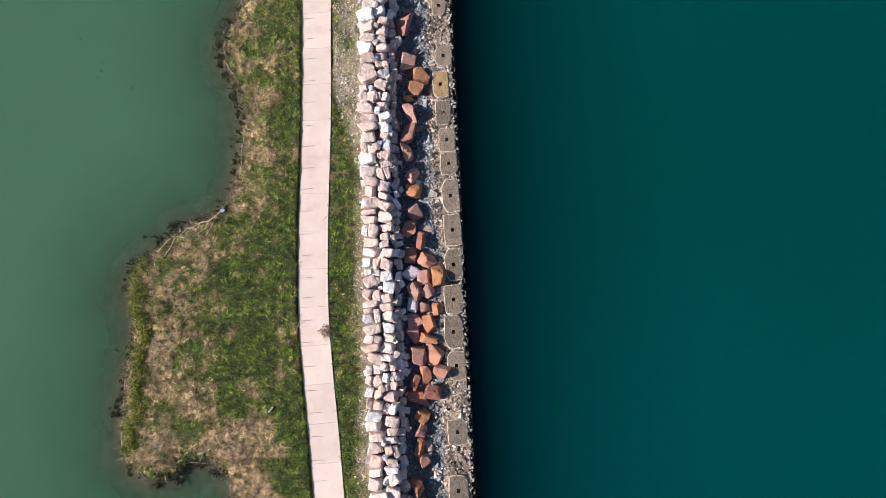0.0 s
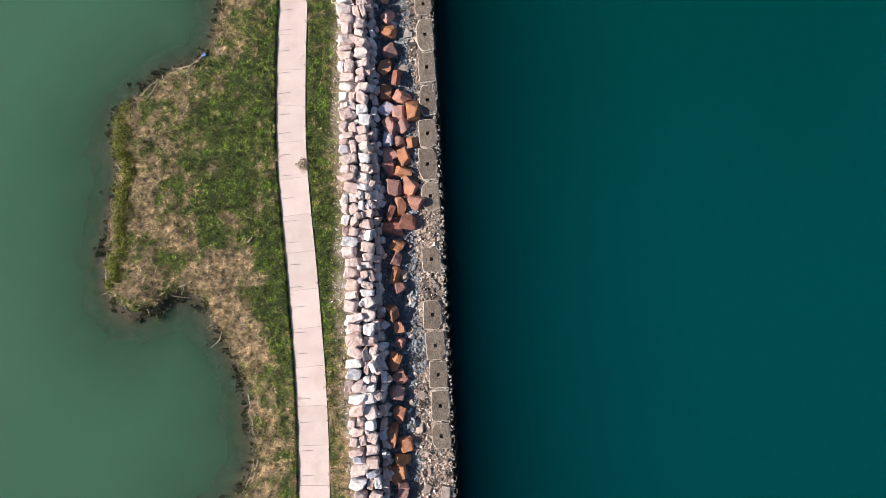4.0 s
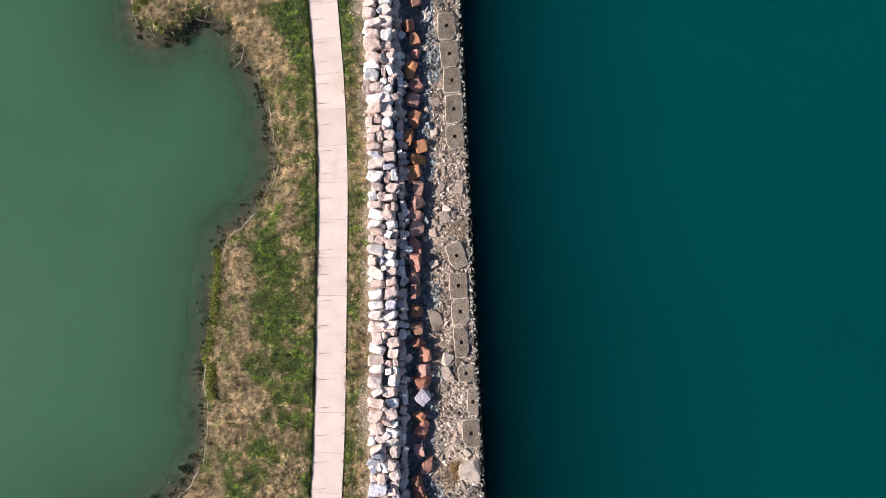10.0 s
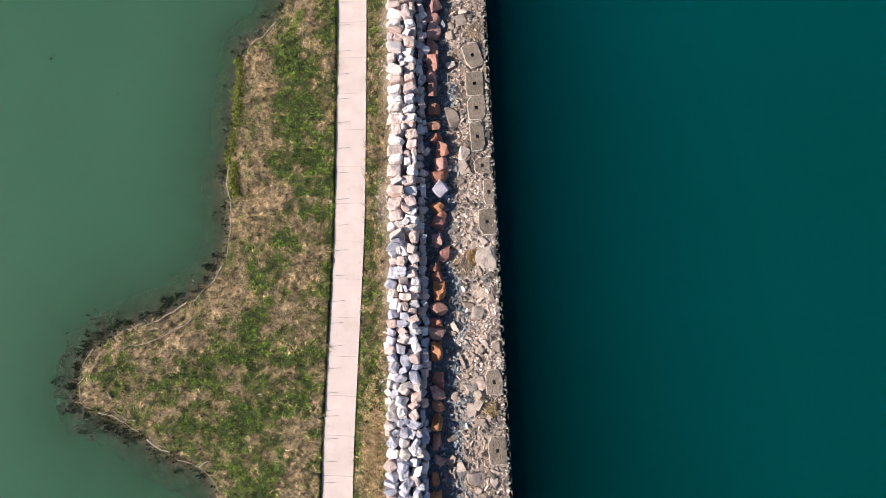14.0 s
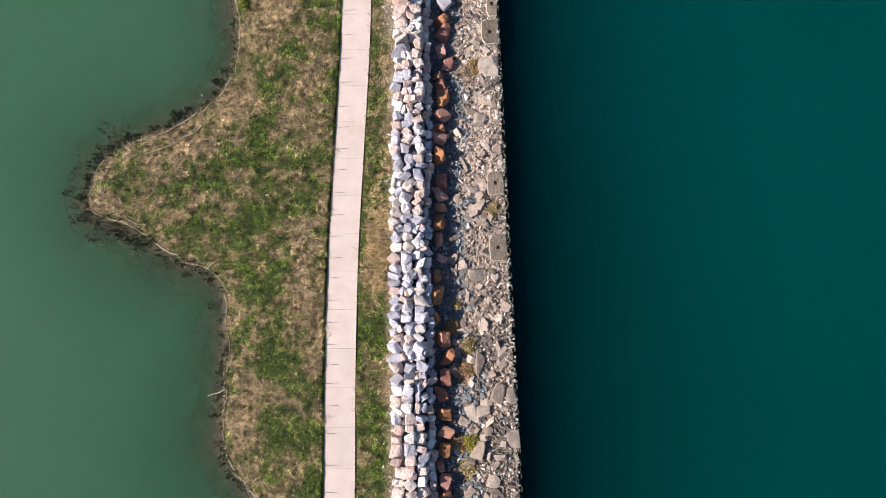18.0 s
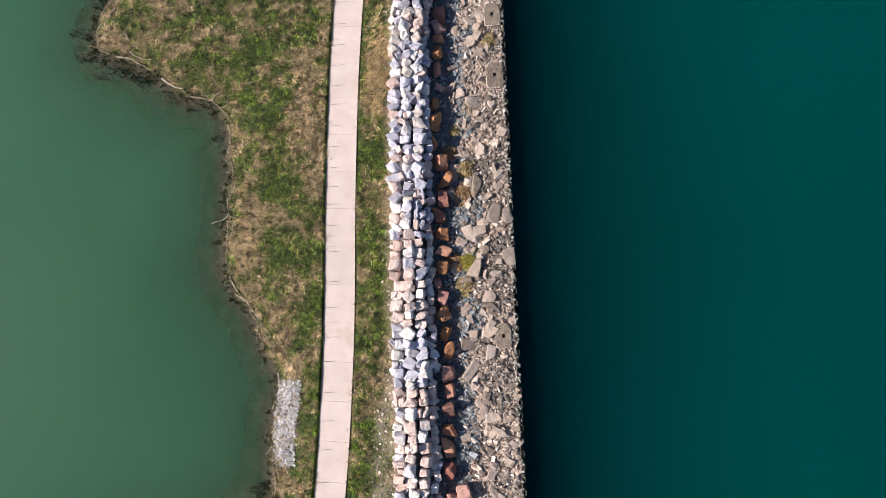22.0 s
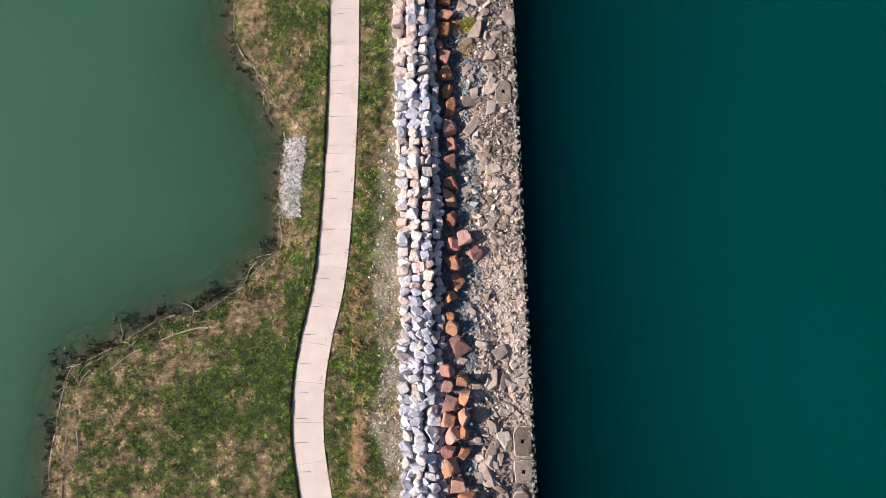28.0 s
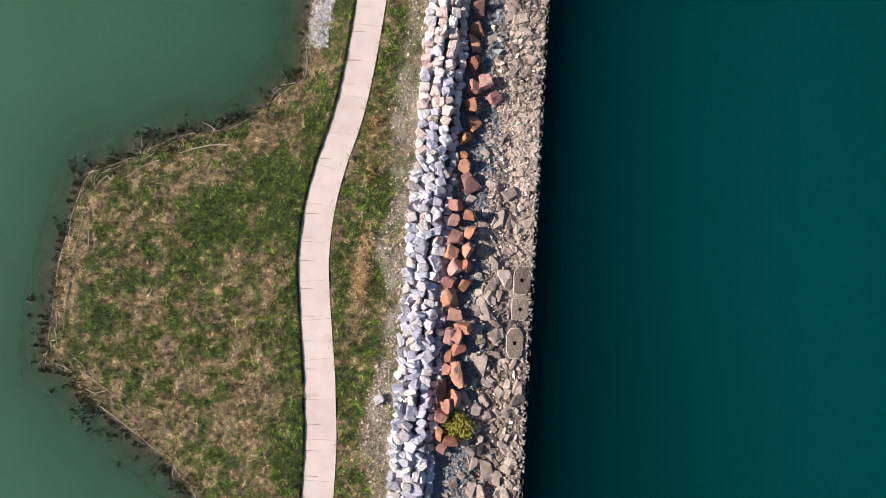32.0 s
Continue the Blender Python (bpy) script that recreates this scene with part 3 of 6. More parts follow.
# paler colour paints in the light that the pile tops catch
m_pile_top = rock_material("pale_lit_pile_tops", [(0, (0.07, 0.057, 0.047)), (1, (0.13, 0.11, 0.09))], 1.3, stain=(0.40, 0.34, 0.29), stain_amount=0.5)
m_cap = rock_material("pale_wall_cap", [(0, (0.42, 0.37, 0.32)), (1, (0.6, 0.56, 0.5))], 4)


def water_material(name, deep, tint, radius, scale, clear, gloss):
    """Cloudy water: light scatters below the surface; the shallow edge lets the bed show."""
    m, n, l, p = material(name)
    big = noise_tex(n, l, 0.018, 3, 0.5)
    r = ramp(n, [(0.3, deep), (0.7, tint)])
    l.new(big.outputs[0], r.inputs[0])
    l.new(r.outputs[0], p.inputs["Base Color"])
    p.inputs["Roughness"].default_value = 0.12
    p.inputs["IOR"].default_value = 1.33
    p.inputs["Specular IOR Level"].default_value = gloss
    p.inputs["Subsurface Weight"].default_value = 1.0
    p.inputs["Subsurface Radius"].default_value = radius
    p.inputs["Subsurface Scale"].default_value = scale
    rip = noise_tex(n, l, 0.8, 4, 0.6)
    bump(n, l, p, rip.outputs[0], 0.25, 0.05)
    if clear:
        g = n.new("ShaderNodeAttribute")
        g.attribute_name = "depth"
        l.new(g.outputs["Fac"], p.inputs["Alpha"])
    return m


m_pond = water_material("green_pond_water", (0.045, 0.129, 0.077), (0.064, 0.160, 0.101), (0.6, 1.0, 0.8), 0.6, True, 0.35)


def layer_material(name, deep, tint, alpha, gloss):
    """One layer of cloudy water: it scatters a share of the light and lets the rest go deeper."""
    m, n, l, p = material(name)
    big = noise_tex(n, l, 0.015, 3, 0.5)
    r = ramp(n, [(0.35, deep), (0.65, tint)])
    l.new(big.outputs[0], r.inputs[0])
    # base colour multiplied along y: least at the south end, most near y -100
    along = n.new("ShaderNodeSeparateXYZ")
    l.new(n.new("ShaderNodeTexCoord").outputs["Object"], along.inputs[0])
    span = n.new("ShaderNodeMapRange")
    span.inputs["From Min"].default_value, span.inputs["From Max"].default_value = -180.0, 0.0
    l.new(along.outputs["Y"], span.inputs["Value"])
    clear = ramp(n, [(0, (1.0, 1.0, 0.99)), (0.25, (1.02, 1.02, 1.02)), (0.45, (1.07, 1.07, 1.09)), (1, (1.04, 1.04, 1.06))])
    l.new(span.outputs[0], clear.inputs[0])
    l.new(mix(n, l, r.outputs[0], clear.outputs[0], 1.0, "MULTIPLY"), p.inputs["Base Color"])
    p.inputs["Roughness"].default_value = 0.15
    p.inputs["IOR"].default_value = 1.33
    p.inputs["Specular IOR Level"].default_value = gloss
    p.inputs["Alpha"].default_value = alpha
    if gloss:
        rip = noise_tex(n, l, 0.8, 4, 0.6)
        bump(n, l, p, rip.outputs[0], 0.25, 0.05)
    return m


LAKE_DEEP, LAKE_TINT = (0.0006, 0.088, 0.084), (0.0006, 0.108, 0.116)
LAYERS = 18
LAKE_DEPTH = [13.0 * (-math.log(1 - 0.9 * k / LAYERS)) ** 1.15 for k in range(LAYERS)]


def lake_shares():
    """The share of light that each layer scatters, so that all give back alike and the lowest takes the rest."""
    lo_, hi_ = 0.001, 0.2
    for _ in range(50):
        give, left, out = (lo_ + hi_) / 2, 1.0, []
        for k in range(LAYERS):
            a_ = give * (1.6 if k == LAYERS - 1 else 1.0) / max(left, 1e-6)
            out.append(min(a_, 1.0))
            left *= (1 - min(a_, 0.999)) ** 2
        if max(out[:-1]) >= 0.99 or a_ > 1:
            hi_ = give
        else:
            lo_ = give
    return out[:-1] + [1.0]


LAKE_SHARE = lake_shares()
scene.cycles.transparent_max_bounces = 32
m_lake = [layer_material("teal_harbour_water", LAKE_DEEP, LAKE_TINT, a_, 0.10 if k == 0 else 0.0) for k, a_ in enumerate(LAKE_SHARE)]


# ---------------------------------------------------------------- builders
def thing(name, label, category, group="", kind="", at_=(0, 0, 0)):
    e = new(name)
    e.empty_display_size = 0.3
    e.location = at_
    return tagged(e, label, category, group, kind)


def to_mesh(name, bm, mat, smooth_=False):
    me = bpy.data.meshes.new(name)
    bm.to_mesh(me)
    bm.free()
    for m in (mat if isinstance(mat, (list, tuple)) else [mat]):
        me.materials.append(m)
    if smooth_:
        me.polygons.foreach_set("use_smooth", [True] * len(me.polygons))
    return me


def part(name, me, parent, m=None, label=""):
    """A mesh as one object under a thing or a part; m is its pose in the parent's space."""
    ob = new(name, me)
    ob.parent = parent
    if m is not None:
        ob.matrix_basis = m
    if label:
        tagged(ob, label)
    return ob


def array_mesh(name, verts, tris, mat):
    """A mesh from vertex and triangle arrays."""
    me = bpy.data.meshes.new(name)
    verts, tris = np.asarray(verts, np.float32), np.asarray(tris, np.int32)
    me.vertices.add(len(verts))
    me.vertices.foreach_set("co", verts.ravel())
    me.loops.add(tris.size)
    me.loops.foreach_set("vertex_index", tris.ravel())
    k = tris.shape[1]
    me.polygons.add(len(tris))
    me.polygons.foreach_set("loop_start", np.arange(0, tris.size, k, dtype=np.int32))
    me.polygons.foreach_set("loop_total", np.full(len(tris), k, np.int32))
    me.materials.append(mat)
    me.update(calc_edges=True)
    me.validate()
    me.shade_flat()
    return me


def rock_bm(seed, boxy=0.7, count=15, bevel=0.05, rugged=0.0):
    """An angular broken stone about one metre across, centred, from a hull of scattered points."""
    r = random.Random(seed)
    bm = bmesh.new()
    for sx in (-1, 1):
        for sy in (-1, 1):
            for sz in (-1, 1):
                k = 0.5 - r.random() * (1 - boxy) * 0.42
                bm.verts.new((sx * k + r.uniform(-.05, .05), sy * (k + r.uniform(-.07, .05)), sz * (k + r.uniform(-.1, .04))))
    for _ in range(count - 8):
        v = Vector((r.gauss(0, 1), r.gauss(0, 1), r.gauss(0, 1))).normalized()
        bm.verts.new(v * (0.52 + 0.06 * r.random()))
    hull = bmesh.ops.convex_hull(bm, input=bm.verts)
    bmesh.ops.delete(bm, geom=[g for g in hull["geom_interior"] if isinstance(g, bmesh.types.BMVert)], context="VERTS")
    bmesh.ops.delete(bm, geom=[v for v in bm.verts if not v.link_faces], context="VERTS")
    bmesh.ops.dissolve_limit(bm, angle_limit=radians(9), verts=bm.verts, edges=bm.edges)
    if bevel:
        bmesh.ops.bevel(bm, geom=list(bm.edges), offset=bevel, segments=1, affect="EDGES", profile=0.5, clamp_overlap=True)
    bmesh.ops.triangulate(bm, faces=bm.faces)
    if rugged:
        bmesh.ops.subdivide_edges(bm, edges=[e for e in bm.edges if e.calc_length() > 0.22], cuts=1)
        bmesh.ops.triangulate(bm, faces=bm.faces)
        if rugged > 0.09:
            bmesh.ops.subdivide_edges(bm, edges=[e for e in bm.edges if e.calc_length() > 0.16], cuts=1)
            bmesh.ops.triangulate(bm, faces=bm.faces)
        off = Vector((seed * 3.7, seed * 1.3, 0))
        for v in bm.verts:
            v.co *= 1 + rugged * (noise.noise(v.co * 2.3 + off) + 0.6 * noise.noise(v.co * 6 + off) + 0.35 * noise.noise(v.co * 13 + off))
    return bm


def cube_sphere(n_):
    """Unit directions over a cube's six gridded faces, and the quads between them."""
    index, dirs, quads = {}, [], []

    def vert(q):
        if q not in index:
            index[q] = len(dirs)
            dirs.append(Vector(q).normalized())
        return index[q]

    g = [2 * i / n_ - 1 for i in range(n_ + 1)]
    for axis in range(3):
        for sign in (-1.0, 1.0):
            def at_(i, j):
                q = [g[i], g[j]]
                q.insert(axis, sign)
                return vert(tuple(q))
            for i in range(n_):
                for j in range(n_):
                    f_ = (at_(i, j), at_(i + 1, j), at_(i + 1, j + 1), at_(i, j + 1))
                    quads.append(f_ if (sign > 0) == (axis != 1) else f_[::-1])
    return np.array([tuple(d) for d in dirs]), quads


SPHERE_DIRS, SPHERE_QUADS = cube_sphere(7)


def quarry_stone(name, mat, seed, skew, chops, deep, edge, rough):
    """A quarried block: a skewed box with corners broken off along planes, worn edges and a rough face."""
    r = np.random.default_rng(seed)
    nrm = np.concatenate([np.eye(3), -np.eye(3)]) + r.normal(0, skew, (6, 3))
    nrm /= np.linalg.norm(nrm, axis=1)[:, None]
    dist = 0.5 * (1 - np.abs(r.normal(0, 0.05, 6)))
    extra = r.normal(0, 1, (chops, 3))
    extra /= np.linalg.norm(extra, axis=1)[:, None]
    reach = np.abs(extra).sum(1) * 0.5
    nrm, dist = np.concatenate([nrm, extra]), np.concatenate([dist, reach * (1 - r.uniform(0.08, deep, chops))])
    k = np.clip(SPHERE_DIRS @ nrm.T, 0, None) / dist
    rad = (k ** edge).sum(1) ** (-1 / edge)
    verts = SPHERE_DIRS * rad[:, None]
    off = Vector((seed * 3.7, seed * 1.3, 0))
    out = []
    for v in verts:
        q = Vector(v)
        out.append(q * (1 + rough * (noise.noise(q * 2.2 + off) + 0.8 * noise.noise(q * 5 + off) + 0.7 * noise.noise(q * 11 + off))))
    me = bpy.data.meshes.new(name)
    me.from_pydata([tuple(q) for q in out], [], SPHERE_QUADS)
    me.materials.append(mat)
    me.update()
    return me


def rock_set(name, mat, count, boxy, points, bevel, seed, rugged=0.0):
    return [to_mesh(name, rock_bm(seed + i, boxy, points, bevel, rugged), mat) for i in range(count)]


def arrays_of(me):
    v = np.empty(len(me.vertices) * 3, np.float32)
    me.vertices.foreach_get("co", v)
    t = np.empty(len(me.loops), np.int32)
    me.loops.foreach_get("vertex_index", t)
    return v.reshape(-1, 3), t.reshape(-1, 3)


def scatter_mesh(name, shapes, pos, size, mat, r):
    """One joined mesh of many turned and scaled copies of small shapes; pos (n, 3), size (n, 3)."""
    forms = [arrays_of(s) for s in shapes]
    pick = r.integers(0, len(forms), len(pos))
    vs, ts, off = [], [], 0
    for k, (v, t) in enumerate(forms):
        ids = np.where(pick == k)[0]
        if not len(ids):
            continue
        a = r.random(len(ids)) * 6.283
        tilt = r.normal(0, 0.35, (len(ids), 2))
        p = v[None] * size[ids][:, None, :]
        ca, sa = np.cos(a)[:, None], np.sin(a)[:, None]
        x, y, z = p[..., 0] * ca - p[..., 1] * sa, p[..., 0] * sa + p[..., 1] * ca, p[..., 2]
        z2 = z + x * tilt[:, :1] + y * tilt[:, 1:]
        w = np.stack([x, y, z2], -1) + pos[ids][:, None, :]
        vs.append(w.reshape(-1, 3))
        ts.append((t[None] + (np.arange(len(ids)) * len(v))[:, None, None]).reshape(-1, 3) + off)
        off += len(ids) * len(v)
    return array_mesh(name, np.concatenate(vs), np.concatenate(ts), mat)


def blades(name, pos, height, spread, width, per, mat, r, lean=(0.0, 0.0), lay=None):
    """Tufts of flat pointed blades: per blades at each place; lay turns them all one way, in radians."""
    n_ = len(pos)
    k = n_ * per
    base = np.repeat(pos, per, 0) + np.concatenate([r.normal(0, 1, (k, 2)) * np.repeat(spread, per)[:, None] * 0.35, np.zeros((k, 1))], 1)
    a = r.random(k) * 6.283 if lay is None else np.repeat(lay, per) + r.normal(0, 0.45, k)
    h = np.repeat(height, per) * (0.6 + 0.6 * r.random(k))
    out = np.repeat(spread, per) * (0.4 + 0.9 * r.random(k))
    d = np.stack([np.cos(a), np.sin(a)], 1)
    side = np.stack([-d[:, 1], d[:, 0]], 1) * np.repeat(width, per)[:, None] * 0.5
    tip = base + np.concatenate([d * out[:, None] + np.array(lean)[None] * h[:, None], h[:, None]], 1)
    lo, hi = base.copy(), base.copy()
    lo[:, :2] -= side
    hi[:, :2] += side
    lo[:, 2] -= 0.03
    hi[:, 2] -= 0.03
    v = np.stack([lo, hi, tip], 1).reshape(-1, 3)
    return array_mesh(name, v, np.arange(k * 3).reshape(-1, 3), mat)


# ---------------------------------------------------------------- ground, bed and water
def build_ground():
    us = np.linspace(0, 1, 190)
    ys = np.arange(Y1, Y0 + 0.01, 0.4)
    u, y = np.meshgrid(us, ys)
    # finer columns on land: squeeze towards the east
    x = -74 + (1 - (1 - u) ** 1.6) * (wall_x(y) - 0.3 + 74)
    z = ground_z(x, y)
    nx, ny = len(us), len(ys)
    idx = np.arange(nx * ny).reshape(ny, nx)
    q = np.stack([idx[:-1, :-1], idx[:-1, 1:], idx[1:, 1:], idx[1:, :-1]], -1).reshape(-1, 4)
    me = array_mesh("ground", np.stack([x, y, z], -1).reshape(-1, 3), q, m_ground)
    zone = me.color_attributes.new("zone", "FLOAT_COLOR", "POINT")
    xf, yf = x.ravel(), y.ravel()
    r_ = at(STONE_LEFT, yf)
    rub = smooth(xf - r_, 0.2, 1.0)
    sd = shore_d(xf, yf)
    mud = 1 - smooth(sd + 1.2 * (value_noise(xf, yf, 1.6, 31) - 0.5), 0.3, 1.1)
    col = np.stack([dryness(xf, yf), gravel(xf, yf), rub, mud], -1).astype(np.float32)
    zone.data.foreach_set("color", col.ravel())
    # mask for the strip whose soil colour carries painted shade
    tr = me.attributes.new("trench", "FLOAT", "POINT")
    tr.data.foreach_set("value", (1 - smooth(xf - at(STONE_RIGHT, yf) - np.interp(yf, [-80, -65, -35, -25], [1.1, 0.2, 0.2, 1.1]), 1.6, 2.6)).astype(np.float32))
    cr = me.attributes.new("crushed", "FLOAT", "POINT")
    cr.data.foreach_set("value", crushed(yf).astype(np.float32))
    me.polygons.foreach_set("use_smooth", [True] * len(me.polygons))
    ob = new("ground", me)
    return tagged(ob, "grassy causeway ground with bare soil and stony banks", "ground", kind="structure")


build_ground()


def build_bed():
    """The lake bed runs out to the horizon under both waters."""
    bm = bmesh.new()
    bmesh.ops.create_grid(bm, x_segments=24, y_segments=24, size=1500)
    for v in bm.verts:
        v.co.z = -37.0 + 0.4 * noise.noise(v.co * 0.01)
    ob = new("lake_bed", to_mesh("lake_bed", bm, m_ground))
    tagged(ob, "muddy lake bed under the water", "ground", kind="structure")


build_bed()


def build_pond():
    xs = np.concatenate([[-1500, -600, -250, -130], np.arange(-75, -12, 1.0)])
    ys = np.concatenate([[-1500, -600, -300], np.arange(Y1, Y0 + 0.1, 1.0), [150, 500, 1500]])
    x, y = np.meshgrid(xs, ys)
    nx, ny = len(xs), len(ys)
    idx = np.arange(nx * ny).reshape(ny, nx)
    q = np.stack([idx[:-1, :-1], idx[:-1, 1:], idx[1:, 1:], idx[1:, :-1]], -1).reshape(-1, 4)
    me = array_mesh("pond_water", np.stack([x, y, np.full_like(x, WATER)], -1).reshape(-1, 3), q, m_pond)
    d = me.attributes.new("depth", "FLOAT", "POINT")
    far = np.where((x < -74) | (y < Y1) | (y > Y0), 9.0, WATER - ground_z(np.clip(x, -74, 0), np.clip(y, Y1, Y0)))
    d.data.foreach_set("value", (1 - np.exp(-np.clip(far, 0.0, 9) * 1.0)).astype(np.float32).ravel())
    tagged(new("pond_water", me), "calm murky green pond water", "water", kind="structure")


build_pond()


def build_lake():
    """Cloudy water in layers, so that the wall's shadow reaches out softly with depth; the layers lie deeper towards
    the south.
    """
    lake = thing("harbour_water", "deep teal harbour water with a smooth surface", "water", kind="structure")
    for k, d_ in enumerate(LAKE_DEPTH):
        xs = np.array([0, 40, 400, 1600.0])
        ys = np.array([-1500, -200, -90, -60, -20, 30, 60, 1500.0])
        u, y = np.meshgrid(xs, ys)
        x = wall_x(y) - 0.03 + u
        z = WATER - d_ * np.interp(y, [-90, -60, -20, 30], [1.15, 1.05, 0.85, 0.8])
        idx = np.arange(x.size).reshape(x.shape)
        q = np.stack([idx[:-1, :-1], idx[:-1, 1:], idx[1:, 1:], idx[1:, :-1]], -1).reshape(-1, 4)
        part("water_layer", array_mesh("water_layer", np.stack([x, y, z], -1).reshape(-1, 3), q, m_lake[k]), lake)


build_lake()

# ---------------------------------------------------------------- footpath
footpath = thing("footpath", "pale concrete footpath of cast slabs winding along the causeway", "footpath", kind="structure")


def build_footpath():
    d = np.concatenate([[0], np.cumsum(np.hypot(*np.diff(path_line, axis=0).T))])
    length, s = 4.05, 0.0
    while s + length < d[-1]:
        bm = bmesh.new()
        steps = 7
        rows = []
        for i in range(steps):
            q = s + 0.008 + (length - 0.016) * i / (steps - 1)
            c = np.array([np.interp(q, d, path_line[:, k]) for k in (0, 1)])
            c2 = np.array([np.interp(q + 0.3, d, path_line[:, k]) for k in (0, 1)])
            t = (c2 - c) / (np.linalg.norm(c2 - c) + 1e-9)
            nrm = np.array([-t[1], t[0]])
            e = c + nrm * PATH_W / 2
            f_ = c - nrm * PATH_W / 2
            rows.append([bm.verts.new((*p_, z_)) for p_, z_ in ((e, -0.14), (e, 0.02), (f_, 0.02), (f_, -0.14))])
        for a_, b_ in zip(rows, rows[1:]):
            for k in range(3):
                bm.faces.new((a_[k], a_[k + 1], b_[k + 1], b_[k]))
        bm.faces.new(rows[0])
        bm.faces.new(rows[-1][::-1])
        bmesh.ops.recalc_face_normals(bm, faces=bm.faces)
        part("slab", to_mesh("slab", bm, m_path), footpath)
        s += length


build_footpath()

# ---------------------------------------------------------------- sheet pile wall
sea_wall = thing("sea_wall", "rusty steel sheet pile wall along the harbour edge", "sea wall", kind="structure")


def build_sea_wall():
    """One pile is a trough and a ridge; they interlock along the line."""
    w, deep, th = 1.28, 0.34, 0.05
    prof = [(0, 0), (0.32, 0), (0.42, deep), (0.86, deep), (0.96, 0), (w, 0)]
    bm = bmesh.new()
    rings = []
    for z in (-0.95, -5.0):
        front = [bm.verts.new((x_, -s_, z)) for s_, x_ in prof]
        back = [bm.verts.new((x_ - th * 2, -s_, z)) for s_, x_ in prof]
        rings.append((front, back))
    (f0, b0), (f1, b1) = rings
    for i in range(len(prof) - 1):
        bm.faces.new((f0[i], f0[i + 1], f1[i + 1], f1[i]))
        bm.faces.new((b0[i + 1], b0[i], b1[i], b1[i + 1]))
        bm.faces.new((f0[i], b0[i], b0[i + 1], f0[i + 1])).material_index = 1
    bmesh.ops.recalc_face_normals(bm, faces=bm.faces)
    me = to_mesh("sheet_pile", bm, m_pile)
    me.materials.append(m_pile_top)
    ang = math.atan2(0.0461, 1.0)
    y = Y0
    while y > Y1:
        part("sheet_pile", me, sea_wall, Matrix.LocRotScale((float(wall_x(y)) - 0.28, y, 0), Euler((0, 0, ang)), None))
        y -= w * math.cos(ang)


build_sea_wall()

# ---------------------------------------------------------------- fences
def build_post():
    bm = bmesh.new()
    bmesh.ops.create_cone(bm, cap_ends=True, segments=8, radius1=0.022, radius2=0.022, depth=1.25, matrix=Matrix.Translation((0, 0, 0.535)))
    bmesh.ops.create_uvsphere(bm, u_segments=8, v_segments=4, radius=0.03, matrix=Matrix.Translation((0, 0, 1.16)))
    return to_mesh("post", bm, m_steel)


def line_tube(points, radius, sides=5):
    """A thin round bar along a line of points."""
    bm = bmesh.new()
    rings = []
    for i, q in enumerate(points):
        t = (Vector(points[min(i + 1, len(points) - 1)]) - Vector(points[max(i - 1, 0)])).normalized()
        u = t.orthogonal().normalized() if abs(t.z) > 0.9 else t.cross(Vector((0, 0, 1))).normalized()
        v = t.cross(u)
        rad = radius[i] if isinstance(radius, (list, tuple)) else radius
        rings.append([bm.verts.new(Vector(q) + (u * math.cos(k * 6.2832 / sides) + v * math.sin(k * 6.2832 / sides)) * rad) for k in range(sides)])
    for a_, b_ in zip(rings, rings[1:]):
        for k in range(sides):
            bm.faces.new((a_[k], a_[(k + 1) % sides], b_[(k + 1) % sides], b_[k]))
    bm.faces.new(rings[0][::-1])
    bm.faces.new(rings[-1])
    return bm


# post places along the path, north to south
POST_Y = [
    30.9, 28.6, 26.3, 23.8, 21.4, 18.8, 16.5, 14.1, 11.8, 9.4, 6.9, 4.6, 2.2, 0.1,
    -2.3, -4.6, -7.1, -9.6, -11.9, -14.3, -16.7, -18.8, -21.5, -23.7, -26.2, -28.4, -30.8, -33.7,
    -36.2, -38.9, -41.5, -44.5, -47.1, -49.9, -52.5, -55.4, -58.1, -61.0, -63.8, -66.5, -69.2, -71.9,
    -74.2, -76.6, -78.9, -81.4, -83.8, -86.1, -88.4, -90.5, -92.9, -95.2, -97.5, -99.6, -101.5, -103.8,
    -106.6, -109.8, -112.5, -115.6, -118.1, -121.3, -124.2, -127.1, -130.4, -133.0, -135.6, -138.5, -141.4, -144.4,
    -147.4, -150.0, -152.4, -155.3, -158.1, -160.6, -163.4, -166.0, -168.9, -171.5, -174.0,
]


def build_fence(side, label):
    f_ = thing("fence", label, "fence", group="path fences")
    ys = [Y0 - 2.4 * k for k in range(int((Y0 - POST_Y[0]) / 2.4))] + POST_Y + [POST_Y[-1] - 2.6 * k for k in range(1, 9)]
    spots = [(float(at(path_line, y)) + side * (PATH_W / 2 + 0.2), y + (0.5 if side > 0 else 0.0), 0.03) for y in ys]
    me = build_post()
    for x_, y_, z_ in spots:
        part("post", me, f_, Matrix.Translation((x_, y_, z_)))
    for h in (0.1,):
        part("wire", to_mesh("wire", line_tube([(a_, b_, c_ + h) for a_, b_, c_ in spots], 0.008, 4), m_steel), f_)


build_fence(-1, "low fence of thin dark steel posts and wire beside the footpath")
build_fence(1, "low fence of thin dark steel posts and wire by the verge")

